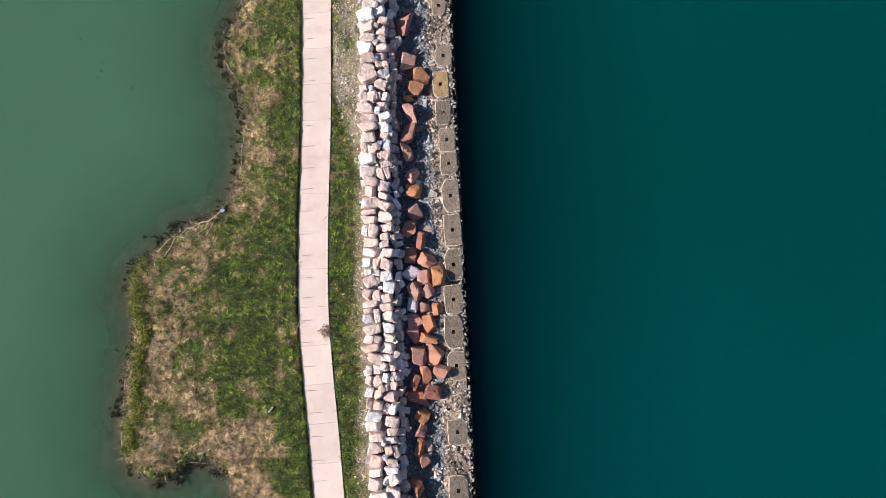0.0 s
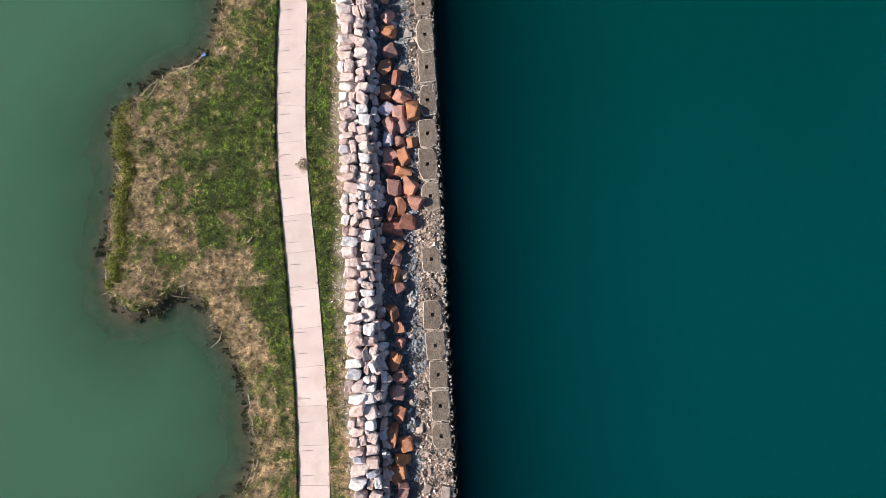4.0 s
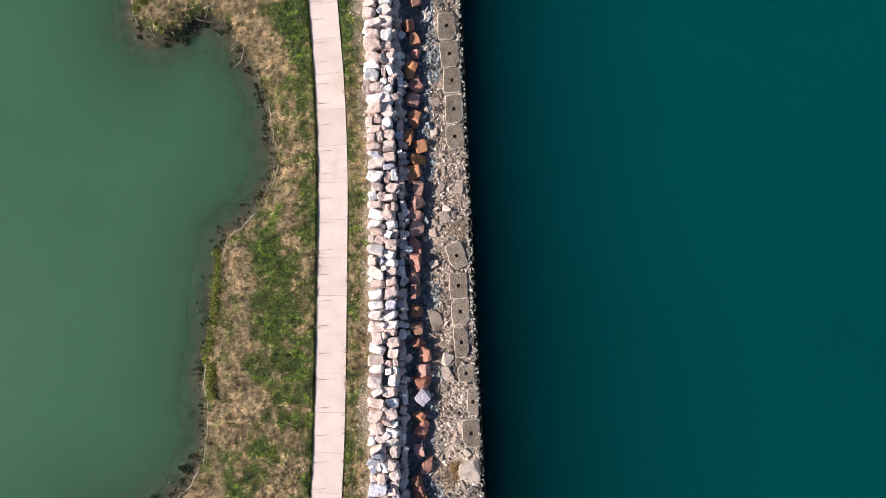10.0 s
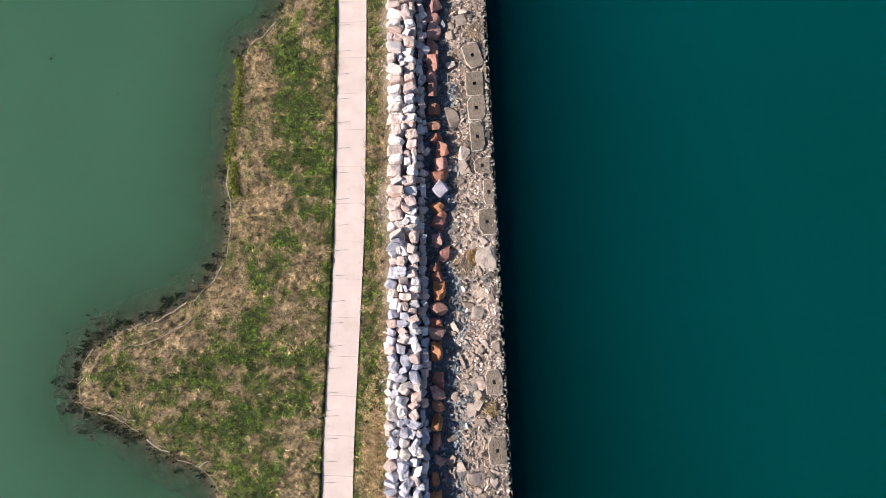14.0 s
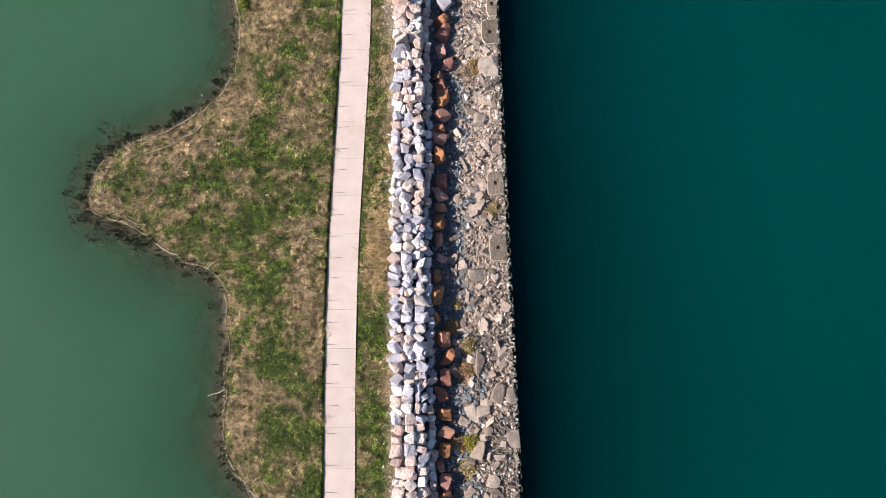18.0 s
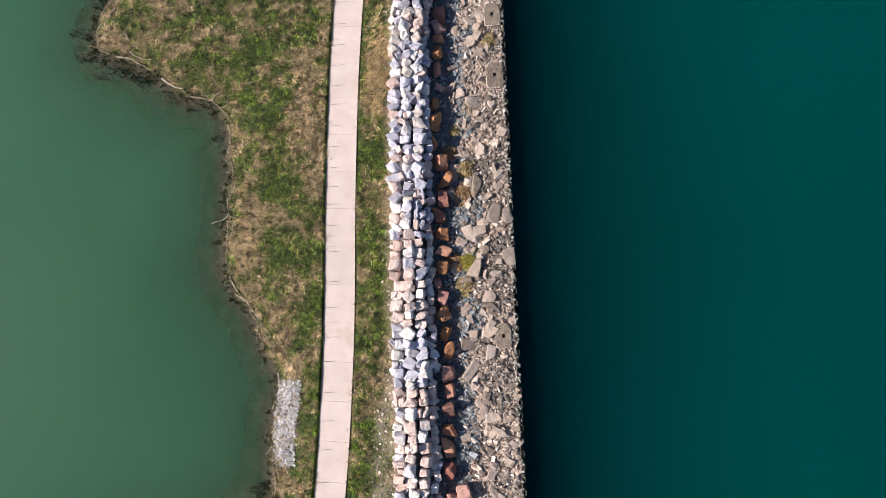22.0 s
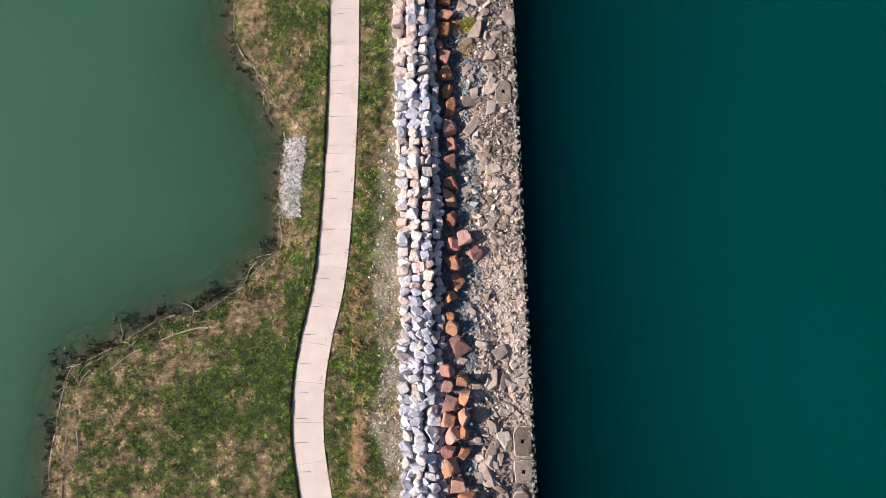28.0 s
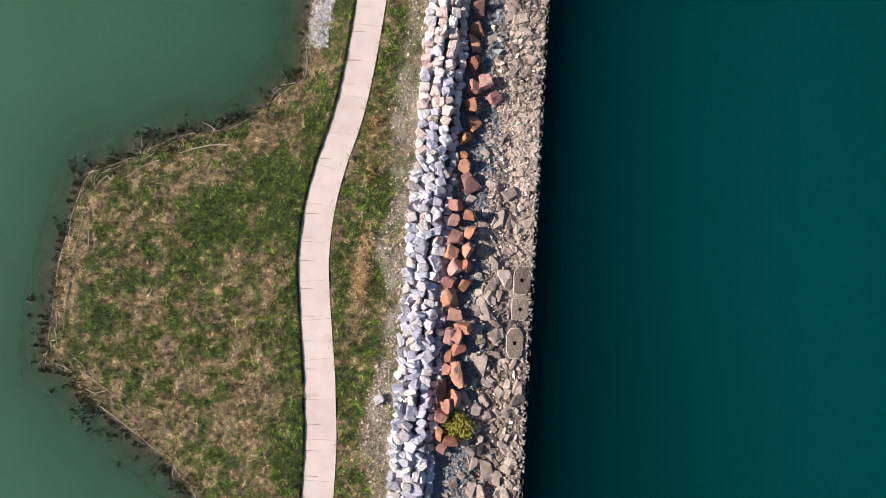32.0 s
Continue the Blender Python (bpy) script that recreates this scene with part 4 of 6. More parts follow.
# ---------------------------------------------------------------- armour stones
pale_set = [quarry_stone("stone", m_pale, 100 + i, 0.13, 7, 0.36, 15, 0.095) for i in range(48)]
blue_set = [quarry_stone("stone", m_blue, 200 + i, 0.20, 8, 0.42, 30, 0.07) for i in range(48)]
fill_set = rock_set("stone", m_pale, 8, 0.6, 12, 0, 150)
STRETCHES = (-12, -62, -104, -140, -999)
pale_banks = [thing("stone_bank", "stacked bank of pale pinkish limestone armour stones", "rock bank", "banks of armour stone") for _ in STRETCHES]
blue_banks = [thing("stone_bank", "tumbled bank of blue-grey limestone armour stones", "rock bank", "banks of armour stone") for _ in STRETCHES]


def blue_share(y):
    """How blue and tumbled the bank is at y: pale squared blocks to the north, blue-grey stone further on."""
    return float(np.interp(y, [-170, -140, -136.5, -134, -121, -119, -115, -113.5, -105, -103, -97, -80, -74, -66, -62, 64],
                           [1, .95, .6, .12, .08, .75, .8, .12, .15, .6, .72, .66, .4, .16, .06, .04]))


def build_stones():
    """Three courses step down from the verge to the trench; where the stone is blue they lie tumbled."""
    r = random.Random(5)
    spots = []
    # share of the bank's width: from, to; top of squared and of tumbled stone; from and to along the bank
    courses = ((0.0, 0.46, 1.10, 1.02, 42, -66), (0.45, 0.82, 0.86, 1.12, 42, -64), (0.80, 1.0, -0.25, 0.30, 42, -64),
               (0.0, 0.28, 0.95, 0.92, -66, -184), (0.27, 0.56, 1.02, 1.15, -66, -184), (0.55, 0.83, 0.80, 0.98, -64, -184), (0.81, 1.0, -0.25, 0.22, -64, -184))
    for c0, c1, top_a, top_b, y0, y1 in courses:
        y = y0 + r.uniform(0, 0.4)
        while y > y1:
            bs = blue_share(y)
            l_, r_ = float(at(STONE_LEFT, y)), float(at(STONE_RIGHT, y)) - float(np.interp(y, [-78, -58, 40], [0, 0.15, 0.25]))
            wide = (r_ - l_) * (c1 - c0)
            ln = r.choice((r.uniform(0.7, 1.0), r.uniform(0.95, 1.3), r.uniform(1.1, 1.5))) * (1 - 0.16 * bs) * (1 if y > -65 else 0.95)
            low = 0.5 * float(smooth(-y, 134, 142))
            top = top_a + (top_b - top_a) * bs - low
            x0 = l_ + (r_ - l_) * c0
            if r.random() < (0.24 if y > -65 else 0.12) and wide > 1.1:
                cut = r.uniform(0.38, 0.62)
                for u0, u1 in ((0, cut), (cut, 1)):
                    spots.append((x0 + wide * (u0 + u1) / 2, y - ln / 2 + r.uniform(-.12, .12), top + r.uniform(-.22, .12), wide * (u1 - u0) * r.uniform(.88, 1.04), ln * r.uniform(.8, 1.0), bs, r.random()))
            else:
                w = wide * r.uniform(.74, 1.0)
                spots.append((x0 + wide / 2 + r.uniform(-.2, .2) + r.uniform(-.2, .2) * bs, y - ln / 2, top + r.uniform(-.22, .2), w, ln * r.uniform(.88, 1.0), bs, r.random()))
            y -= ln
    for x, y, top, w, ln, bs, q in spots:
        blue = q < bs
        h = r.uniform(1.0, 1.35)
        turn = 0.17 + 0.5 * bs
        m_ = Matrix.LocRotScale((x, y, top - h * 0.48), Euler((r.gauss(0, .08 + .16 * bs), r.gauss(0, .08 + .16 * bs), r.gauss(0, turn) + (3.1416 if r.random() < .5 else 0))), (w * (1 + .08 * bs), ln * (1 + .08 * bs), h))
        part("stone", r.choice(blue_set if blue else pale_set), (blue_banks if blue else pale_banks)[next(k for k, lim in enumerate(STRETCHES) if y > lim)], m_)
    # odd smaller stones caught on top, between the courses
    y = 41.0
    while y > -183:
        bs = blue_share(y)
        l_, r_ = float(at(STONE_LEFT, y)), float(at(STONE_RIGHT, y))
        s = r.choice((0.44, 0.46, 0.76, 0.80, 0.98)) + r.uniform(-.04, .04)
        size = r.uniform(0.45, 0.8)
        top = float(np.interp(s, [0, .4, .7, .85, 1], [1.0, 0.95, 0.7 + .3 * bs, 0.3 + .4 * bs, -.4])) - 0.5 * float(smooth(-y, 134, 142))
        blue = r.random() < bs
        m_ = Matrix.LocRotScale((l_ + s * (r_ - l_), y, top - size * .3), Euler((r.gauss(0, .3), r.gauss(0, .3), r.random() * 6)), (size * r.uniform(.8, 1.2), size, size))
        part("stone", r.choice(blue_set if blue else pale_set), (blue_banks if blue else pale_banks)[next(k for k, lim in enumerate(STRETCHES) if y > lim)], m_)
        y -= r.uniform(0.7, 2.6)
    # footing of smaller stones in the gaps
    pts, size = [], []
    y = 42.0
    while y > -184:
        l_, r_ = float(at(STONE_LEFT, y)), float(at(STONE_RIGHT, y))
        for _ in range(3):
            s = r.random()
            pts.append((l_ + s * (r_ - l_), y, np.interp(s, [0, .4, 1], [.15, -.05, -1.2])))
            size.append((r.uniform(.4, .8),) * 3)
        y -= 0.8
    tagged(part("small_stone_fill", scatter_mesh("small_stone_fill", fill_set, np.array(pts), np.array(size), m_pale, rng), pale_banks[0]), kind="stuff")


build_stones()

# ---------------------------------------------------------------- red boulders
# centre x, y, width, length
RED_A = [
    (-9.6, 30.2, 1.6, 2.6), (-8.9, 26.2, 1.6, 1.8), (-7.7, 24.5, 1.5, 2.2), (-8.1, 23.0, 1.9, 1.4),
    (-9.0, 22.0, 1.1, 0.9), (-8.8, 20.4, 1.1, 2.0), (-8.9, 18.0, 1.4, 2.6), (-8.9, 15.8, 1.0, 1.7),
    (-8.4, 13.5, 1.8, 1.4), (-8.3, 11.6, 1.6, 2.3), (-8.2, 9.4, 1.5, 1.7), (-8.8, 7.7, 1.5, 1.5),
    (-7.5, 6.4, 1.1, 2.0),
]
RED_B = [
    (-8.6, 4.6, 1.5, 1.8), (-6.7, 4.1, 1.7, 1.7), (-7.1, 2.4, 1.5, 1.8), (-5.6, 2.2, 1.4, 2.3),
    (-8.1, 0.9, 1.5, 2.0), (-6.8, 0.8, 1.2, 1.6), (-7.2, -0.8, 1.4, 1.3), (-5.8, -1.0, 1.1, 1.5),
    (-8.2, -2.1, 1.7, 1.5), (-6.6, -2.5, 1.4, 2.1), (-8.2, -3.8, 1.1, 2.2), (-6.6, -4.2, 1.8, 1.1),
    (-7.6, -5.9, 1.8, 2.1), (-5.9, -6.0, 1.5, 2.0), (-7.0, -7.8, 1.0, 1.9), (-5.3, -7.6, 1.5, 1.8),
    (-8.1, -8.6, 0.8, 1.8), (-8.0, -10.2, 2.1, 1.5), (-6.2, -9.7, 1.9, 1.6), (-7.4, -12.2, 1.2, 1.5),
    (-7.4, -13.7, 1.1, 1.6), (-7.6, -15.4, 1.0, 2.2),
]
RED_C = [
    (-7.1, -16.6, 1.3, 1.1), (-7.7, -19.4, 1.3, 1.7), (-7.0, -21.0, 1.2, 1.2), (-7.0, -22.5, 1.1, 1.1),
    (-7.5, -24.4, 1.1, 2.1), (-6.9, -26.2, 1.3, 1.5), (-7.2, -27.8, 1.6, 1.7), (-6.9, -29.6, 1.4, 1.3),
    (-7.6, -31.6, 1.0, 2.1), (-6.3, -33.0, 1.7, 1.5), (-6.7, -34.5, 2.0, 1.1), (-6.9, -35.8, 1.6, 1.7),
    (-6.6, -37.6, 1.2, 1.6), (-6.6, -39.1, 1.3, 1.4), (-6.9, -40.6, 2.0, 1.4), (-6.8, -42.1, 1.7, 1.6),
    (-6.9, -43.8, 1.2, 1.6), (-6.9, -45.5, 1.4, 1.9),
]
RED_D = [
    (-6.9, -47.1, 1.2, 1.5), (-6.9, -48.7, 1.0, 2.0), (-6.6, -50.9, 1.1, 1.6), (-6.6, -52.7, 1.3, 1.7),
    (-6.4, -54.2, 1.4, 1.2), (-5.7, -55.4, 1.4, 1.6), (-5.8, -57.0, 1.4, 1.6), (-6.1, -58.4, 1.8, 1.3),
    (-6.2, -61.8, 1.7, 1.0), (-5.9, -63.2, 1.4, 1.9), (-6.3, -65.3, 1.1, 1.9), (-5.5, -66.9, 1.3, 1.7),
    (-6.4, -68.2, 1.5, 1.1), (-6.3, -69.2, 1.4, 1.1), (-6.0, -70.7, 1.5, 1.9), (-6.1, -72.6, 1.7, 1.5),
    (-6.5, -74.2, 1.7, 0.9), (-6.4, -75.3, 1.8, 1.2), (-6.3, -77.1, 1.3, 1.9),
]
RED_E = [
    (-6.1, -79.7, 1.3, 1.5), (-6.3, -81.4, 1.1, 1.5), (-6.2, -82.7, 1.2, 1.1), (-6.2, -84.4, 1.0, 2.2),
    (-6.3, -86.3, 1.0, 1.8), (-6.0, -88.3, 1.2, 0.7), (-6.5, -90.1, 0.8, 1.8), (-6.5, -92.2, 1.3, 1.9),
    (-6.7, -94.6, 1.1, 1.5), (-5.6, -96.7, 1.5, 2.1), (-5.1, -98.6, 1.1, 2.0), (-5.5, -100.6, 1.3, 1.8),
    (-5.7, -102.6, 1.3, 1.4), (-5.4, -104.5, 1.4, 1.5), (-5.4, -106.3, 1.4, 1.3), (-5.4, -108.1, 1.2, 1.5),
    (-5.9, -109.8, 0.8, 1.5), (-5.4, -111.2, 1.3, 1.5), (-5.3, -113.0, 1.5, 1.6), (-5.1, -115.0, 1.0, 1.6),
]
RED_F = [
    (-4.6, -116.8, 1.2, 2.0), (-4.7, -119.1, 1.3, 1.7), (-4.6, -120.9, 1.2, 1.5), (-4.6, -122.9, 1.1, 2.1),
    (-4.7, -124.9, 1.4, 1.4), (-4.5, -126.9, 1.2, 1.7), (-4.5, -128.9, 1.3, 1.5), (-4.1, -131.8, 1.5, 1.3),
    (-3.0, -131.0, 1.3, 1.6), (-2.0, -132.6, 1.3, 1.7), (-4.3, -133.6, 1.4, 1.6), (-3.8, -135.5, 1.3, 1.6),
    (-4.5, -137.2, 1.1, 1.3), (-4.4, -139.3, 0.9, 1.0), (-4.2, -140.4, 1.3, 1.5), (-3.5, -142.3, 1.6, 2.3),
    (-4.8, -144.7, 1.4, 1.3), (-4.6, -146.2, 1.0, 1.7), (-3.0, -145.7, 1.3, 1.1), (-4.3, -148.2, 1.5, 1.6),
    (-3.0, -147.5, 1.0, 1.6),
]
RED_G = [
    (-4.5, -149.8, 1.5, 1.6), (-2.9, -149.4, 0.9, 1.7), (-4.0, -151.2, 1.6, 1.5), (-2.9, -151.0, 1.0, 1.3),
    (-4.5, -152.8, 1.5, 1.7), (-2.9, -152.9, 1.0, 1.3), (-4.1, -154.4, 1.8, 1.8), (-3.5, -156.0, 1.4, 1.3),
    (-2.4, -157.3, 1.5, 1.0), (-4.0, -158.3, 1.1, 1.9), (-3.0, -158.2, 1.2, 1.4), (-2.7, -159.4, 1.4, 1.1),
    (-3.6, -160.4, 0.9, 1.3), (-3.7, -161.7, 0.9, 1.1), (-2.8, -161.9, 0.9, 2.3), (-4.0, -163.7, 0.8, 2.0),
    (-2.6, -164.4, 1.6, 1.7), (-3.2, -165.2, 1.2, 1.5), (-3.8, -166.5, 1.3, 1.7), (-3.7, -168.2, 0.8, 1.7),
    (-2.5, -168.6, 1.7, 1.2), (-3.2, -169.7, 1.0, 1.0),
]
LILAC = [
    (-8.5, 2.8, 1.5, 1.7), (-8.3, -0.6, 1.5, 1.2), (-5.9, -59.9, 1.7, 1.7),
]
red_set = [quarry_stone("sandstone_boulder", m_red, 300 + i, 0.24, 5, 0.48, 60, 0.035) for i in range(36)]
lilac_set = rock_set("pale_boulder", m_lilac, 3, 0.6, 14, 0.04, 340)


def build_boulders():
    r = random.Random(9)
    for k, (x, y, w, ln) in enumerate(RED_A + RED_B + RED_C + RED_D + RED_E + RED_F + RED_G):
        g = float(ground_z(x, y))
        h = min(1.5, 0.55 * (w + ln)) * r.uniform(.6, 1.0)
        ob = new("sandstone_boulder", r.choice(red_set))
        ob.matrix_world = Matrix.LocRotScale((x, y, g + h * 0.42 + 0.12 + 0.3 * float(smooth(-y, 138, 146))), Euler((r.gauss(0, .36), r.gauss(0, .36), r.gauss(0, .3) + (3.1416 if r.random() < .5 else 0))), (w * 0.91, ln * 0.9, h * 0.92))
        tagged(ob, "angular red-brown sandstone boulder lying on rubble", "boulder", "boulders below the stone bank")
    for x, y, w, ln in LILAC:
        ob = new("pale_boulder", r.choice(lilac_set))
        ob.matrix_world = Matrix.LocRotScale((x, y, float(ground_z(x, y)) + 0.75), Euler((0.1, -.1, r.random() * 6)), (w, ln, 1.1))
        tagged(ob, "pale lilac boulder among red sandstone boulders", "boulder", "boulders below the stone bank")


build_boulders()

# ---------------------------------------------------------------- concrete blocks on the wall
BLOCKS_NORTH = [
    (-5.6, 32.3, 1.6, 2.2), (-5.1, 26.6, 1.9, 2.3), (-5.1, 20.2, 1.7, 2.8), (-4.7, 17.2, 1.8, 2.7),
    (-4.5, 14.6, 1.9, 2.5), (-4.3, 11.1, 1.9, 3.7), (-4.1, 7.4, 1.9, 3.5), (-4.0, 3.7, 1.9, 3.5),
    (-4.0, -0.0, 2.0, 3.2), (-4.0, -3.4, 2.0, 3.6), (-3.7, -6.9, 2.0, 3.1), (-3.6, -13.7, 2.1, 2.7),
    (-3.5, -19.6, 2.1, 3.2), (-3.2, -22.8, 2.1, 3.1), (-2.9, -25.8, 2.0, 2.9), (-2.7, -29.0, 2.0, 3.3),
    (-2.6, -32.1, 2.0, 2.7),
]
BLOCKS_SOUTH = [
    (-2.4, -45.0, 1.9, 2.8), (-2.2, -48.2, 2.0, 2.8), (-2.0, -50.9, 2.0, 2.8), (-1.9, -54.1, 1.6, 3.3),
    (-1.4, -57.3, 1.8, 1.8), (-0.7, -60.2, 1.2, 2.9), (-0.9, -63.4, 1.9, 2.9), (-0.3, -80.2, 1.8, 2.7),
    (-0.0, -87.1, 1.9, 3.0), (1.0, -115.2, 1.7, 2.6), (3.0, -151.8, 1.8, 3.1), (3.1, -154.8, 1.8, 2.3),
    (2.9, -158.3, 1.8, 3.2),
]
OCHRE_BLOCK = [
    (-5.4, 23.4, 1.8, 3.0),
]
# near-black colour adds the hole's inner shade to the socket walls and floor
m_hole, n, l, p = material("shade_dark_socket")
p.inputs["Base Color"].default_value = (0.03, 0.028, 0.024, 1)
p.inputs["Roughness"].default_value = 0.9
m_ochre = rock_material("ochre_stained_concrete", [(0, (0.36, 0.23, 0.115)), (1, (0.42, 0.28, 0.15))], 1.5, stain=(0.33, 0.22, 0.12))


def block_bm(w, ln, seed, broken):
    """A cast block with a chipped outline, worn pale rim and a square socket through its top."""
    r = random.Random(seed)
    n_ = 28
    outer, inner, socket = [], [], []
    hw, hl = w / 2, ln / 2
    cut = [r.random() < broken for _ in range(4)]
    for i in range(n_):
        a_ = 6.28318 * (i + 0.5) / n_
        c_, s_ = math.cos(a_), math.sin(a_)
        k = 1 / max(abs(c_), abs(s_))
        x, y = c_ * k, s_ * k
        corner = abs(x) * abs(y)
        quad = (1 if x > 0 else 0) + (2 if y > 0 else 0)
        trim = 1 - (0.22 if cut[quad] else 0.05) * smooth(corner, 0.45, 1.0) - r.random() * 0.035
        outer.append((x * hw * trim, y * hl * trim))
        socket.append((x * 0.16, y * 0.19))
    faces = {"body": [], "chipped_edge": [], "socket": []}
    top_o = [(x, y, -0.04 - 0.04 * r.random()) for x, y in outer]
    top_i = []
    for x, y in outer:
        k = 1 - 0.05 - 0.09 * r.random() ** 2
        top_i.append((x * k, y * (1 - (1 - k) * 0.7), 0.0))
    bot = [(x * 1.01, y * 1.01, -0.6) for x, y in outer]
    rim = [(x, y, 0.0) for x, y in socket]
    pit = [(x * 0.92, y * 0.92, -0.4) for x, y in socket]
    for i in range(n_):
        j = (i + 1) % n_
        faces["body"].append((top_i[i], top_i[j], rim[j], rim[i]))
        faces["chipped_edge"] += [(top_o[i], top_o[j], top_i[j], top_i[i]), (bot[i], bot[j], top_o[j], top_o[i])]
        faces["socket"].append((rim[i], rim[j], pit[j], pit[i]))
    faces["socket"].append(pit)
    out = {}
    for key, fs in faces.items():
        g = bmesh.new()
        for f_ in fs:
            g.faces.new([g.verts.new(q) for q in f_])
        bmesh.ops.remove_doubles(g, verts=g.verts, dist=0.0005)
        bmesh.ops.recalc_face_normals(g, faces=g.faces)
        out[key] = g
    up = out["body"]
    if up.faces[:] and sum(f_.normal.z for f_ in up.faces) < 0:
        bmesh.ops.reverse_faces(up, faces=up.faces)
    return out


def build_blocks():
    r = random.Random(12)
    for k, (x, y, w, ln) in enumerate(BLOCKS_NORTH + BLOCKS_SOUTH + OCHRE_BLOCK):
        ochre = k >= len(BLOCKS_NORTH + BLOCKS_SOUTH)
        ob = thing("concrete_block", "block", "concrete block")
        for (key, bm), mat in zip(block_bm(w, ln, 50 + k, 0.35).items(), (m_ochre if ochre else m_slab, m_rim, m_hole)):
            part(key, to_mesh(key, bm, mat), ob)
        turn = 0.046 + r.gauss(0, 0.02)
        if abs(y + 45.0) < 0.6:
            turn = 0.33
        ob.matrix_world = pose(x, y, -0.80, math.degrees(r.gauss(0, .015)), math.degrees(r.gauss(0, .015)), math.degrees(turn))
        tagged(ob, "ochre stained cast block on the wall edge" if ochre else "weathered grey concrete block with a square socket hole", "concrete block", "blocks along the sea wall")


build_blocks()
BLOCK_LIST = np.array(BLOCKS_NORTH + BLOCKS_SOUTH + OCHRE_BLOCK)

# ---------------------------------------------------------------- rubble
chunk_set = [quarry_stone("chunk", m_chunk, 400 + i, 0.2, 5, 0.5, 40, 0.035) for i in range(18)]


# flat broken pieces: x, y, width, length
SLABS_NORTH = [
    (-4.9, -31.4, 0.8, 0.8), (-4.1, -37.6, 0.7, 1.0), (-2.1, -37.8, 1.0, 1.2), (-3.6, -40.8, 1.2, 1.3), (-5.0, -42.5, 0.9, 0.9), (-4.8, -45.9, 1.0, 0.8),
    (-4.6, -51.7, 1.2, 1.8), (-3.3, -55.9, 1.1, 1.6), (-3.4, -57.4, 1.0, 1.4), (-1.0, -67.2, 1.9, 1.8), (-2.0, -73.0, 1.2, 1.3), (-0.1, -76.5, 0.8, 1.0),
    (-1.6, -80.4, 0.8, 1.0), (-3.4, -80.8, 0.9, 0.7), (-1.9, -82.5, 0.9, 1.2), (-2.6, -83.1, 1.0, 1.2), (-2.2, -90.1, 1.7, 1.3), (0.8, -93.5, 1.0, 1.2),
]
SLABS_SOUTH = [
    (-1.4, -95.2, 0.8, 1.0), (-1.9, -99.3, 0.9, 2.2), (0.0, -102.3, 1.2, 1.9), (1.4, -102.4, 0.9, 1.4), (-1.7, -104.1, 1.6, 1.2), (1.5, -106.7, 1.2, 1.7),
    (-2.6, -116.1, 1.6, 1.0), (-0.3, -117.0, 0.9, 1.6), (-2.3, -118.9, 1.0, 2.1), (0.0, -145.6, 1.1, 1.9), (1.1, -145.9, 0.9, 1.6), (1.1, -149.0, 0.9, 1.0),
    (-0.1, -150.5, 1.0, 1.3), (1.2, -151.6, 1.3, 1.6), (-0.2, -153.2, 1.0, 1.7), (-0.7, -155.0, 1.0, 2.2), (1.1, -157.5, 1.0, 1.4), (-0.4, -160.8, 1.2, 2.1),
]
slab_set = [quarry_stone("concrete_slab", m_chunk, 470 + i, 0.14, 5, 0.5, 50, 0.035) for i in range(12)]


def build_slabs():
    r = random.Random(14)
    for k, (x, y, w, ln) in enumerate(SLABS_NORTH + SLABS_SOUTH):
        ob = new("concrete_slab", slab_set[k % 12])
        h = r.uniform(0.3, 0.5)
        ob.matrix_world = Matrix.LocRotScale((x, y, float(ground_z(x, y)) + 0.22), Euler((r.gauss(0, .18), r.gauss(0, .18), r.gauss(0, .3))), (w * 1.08, ln * 1.08, h))
        tagged(ob, "flat broken slab of grey-brown concrete lying on rubble", "concrete slab", "broken slabs behind the sea wall")


build_slabs()


def shard_bm(seed):
    """A sharp-cornered chip: the hull of six or seven points in a flat box."""
    r = random.Random(seed)
    bm = bmesh.new()
    for k in range(r.choice((6, 7))):
        bm.verts.new((r.choice((-1, 1)) * r.uniform(.3, .55), r.choice((-1, 1)) * r.uniform(.25, .5), r.choice((-1, 1)) * r.uniform(.2, .5)))
    bm.verts.new((0.5, 0, 0.35))
    bm.verts.new((-0.5, 0.1, 0.3))
    hull = bmesh.ops.convex_hull(bm, input=bm.verts)
    bmesh.ops.delete(bm, geom=[g for g in hull["geom_interior"] if isinstance(g, bmesh.types.BMVert)], context="VERTS")
    bmesh.ops.delete(bm, geom=[v for v in bm.verts if not v.link_faces], context="VERTS")
    bmesh.ops.triangulate(bm, faces=bm.faces)
    return bm


small_set = [to_mesh("piece", shard_bm(430 + i), m_rubble) for i in range(22)]


def off_blocks(x, y, clear=0.0):
    ok = np.ones(len(x), bool)
    for bx, by, bw, bl in BLOCK_LIST:
        ok &= ~((np.abs(x - bx) < bw / 2 + clear) & (np.abs(y - by) < bl / 2 + clear))
    return ok


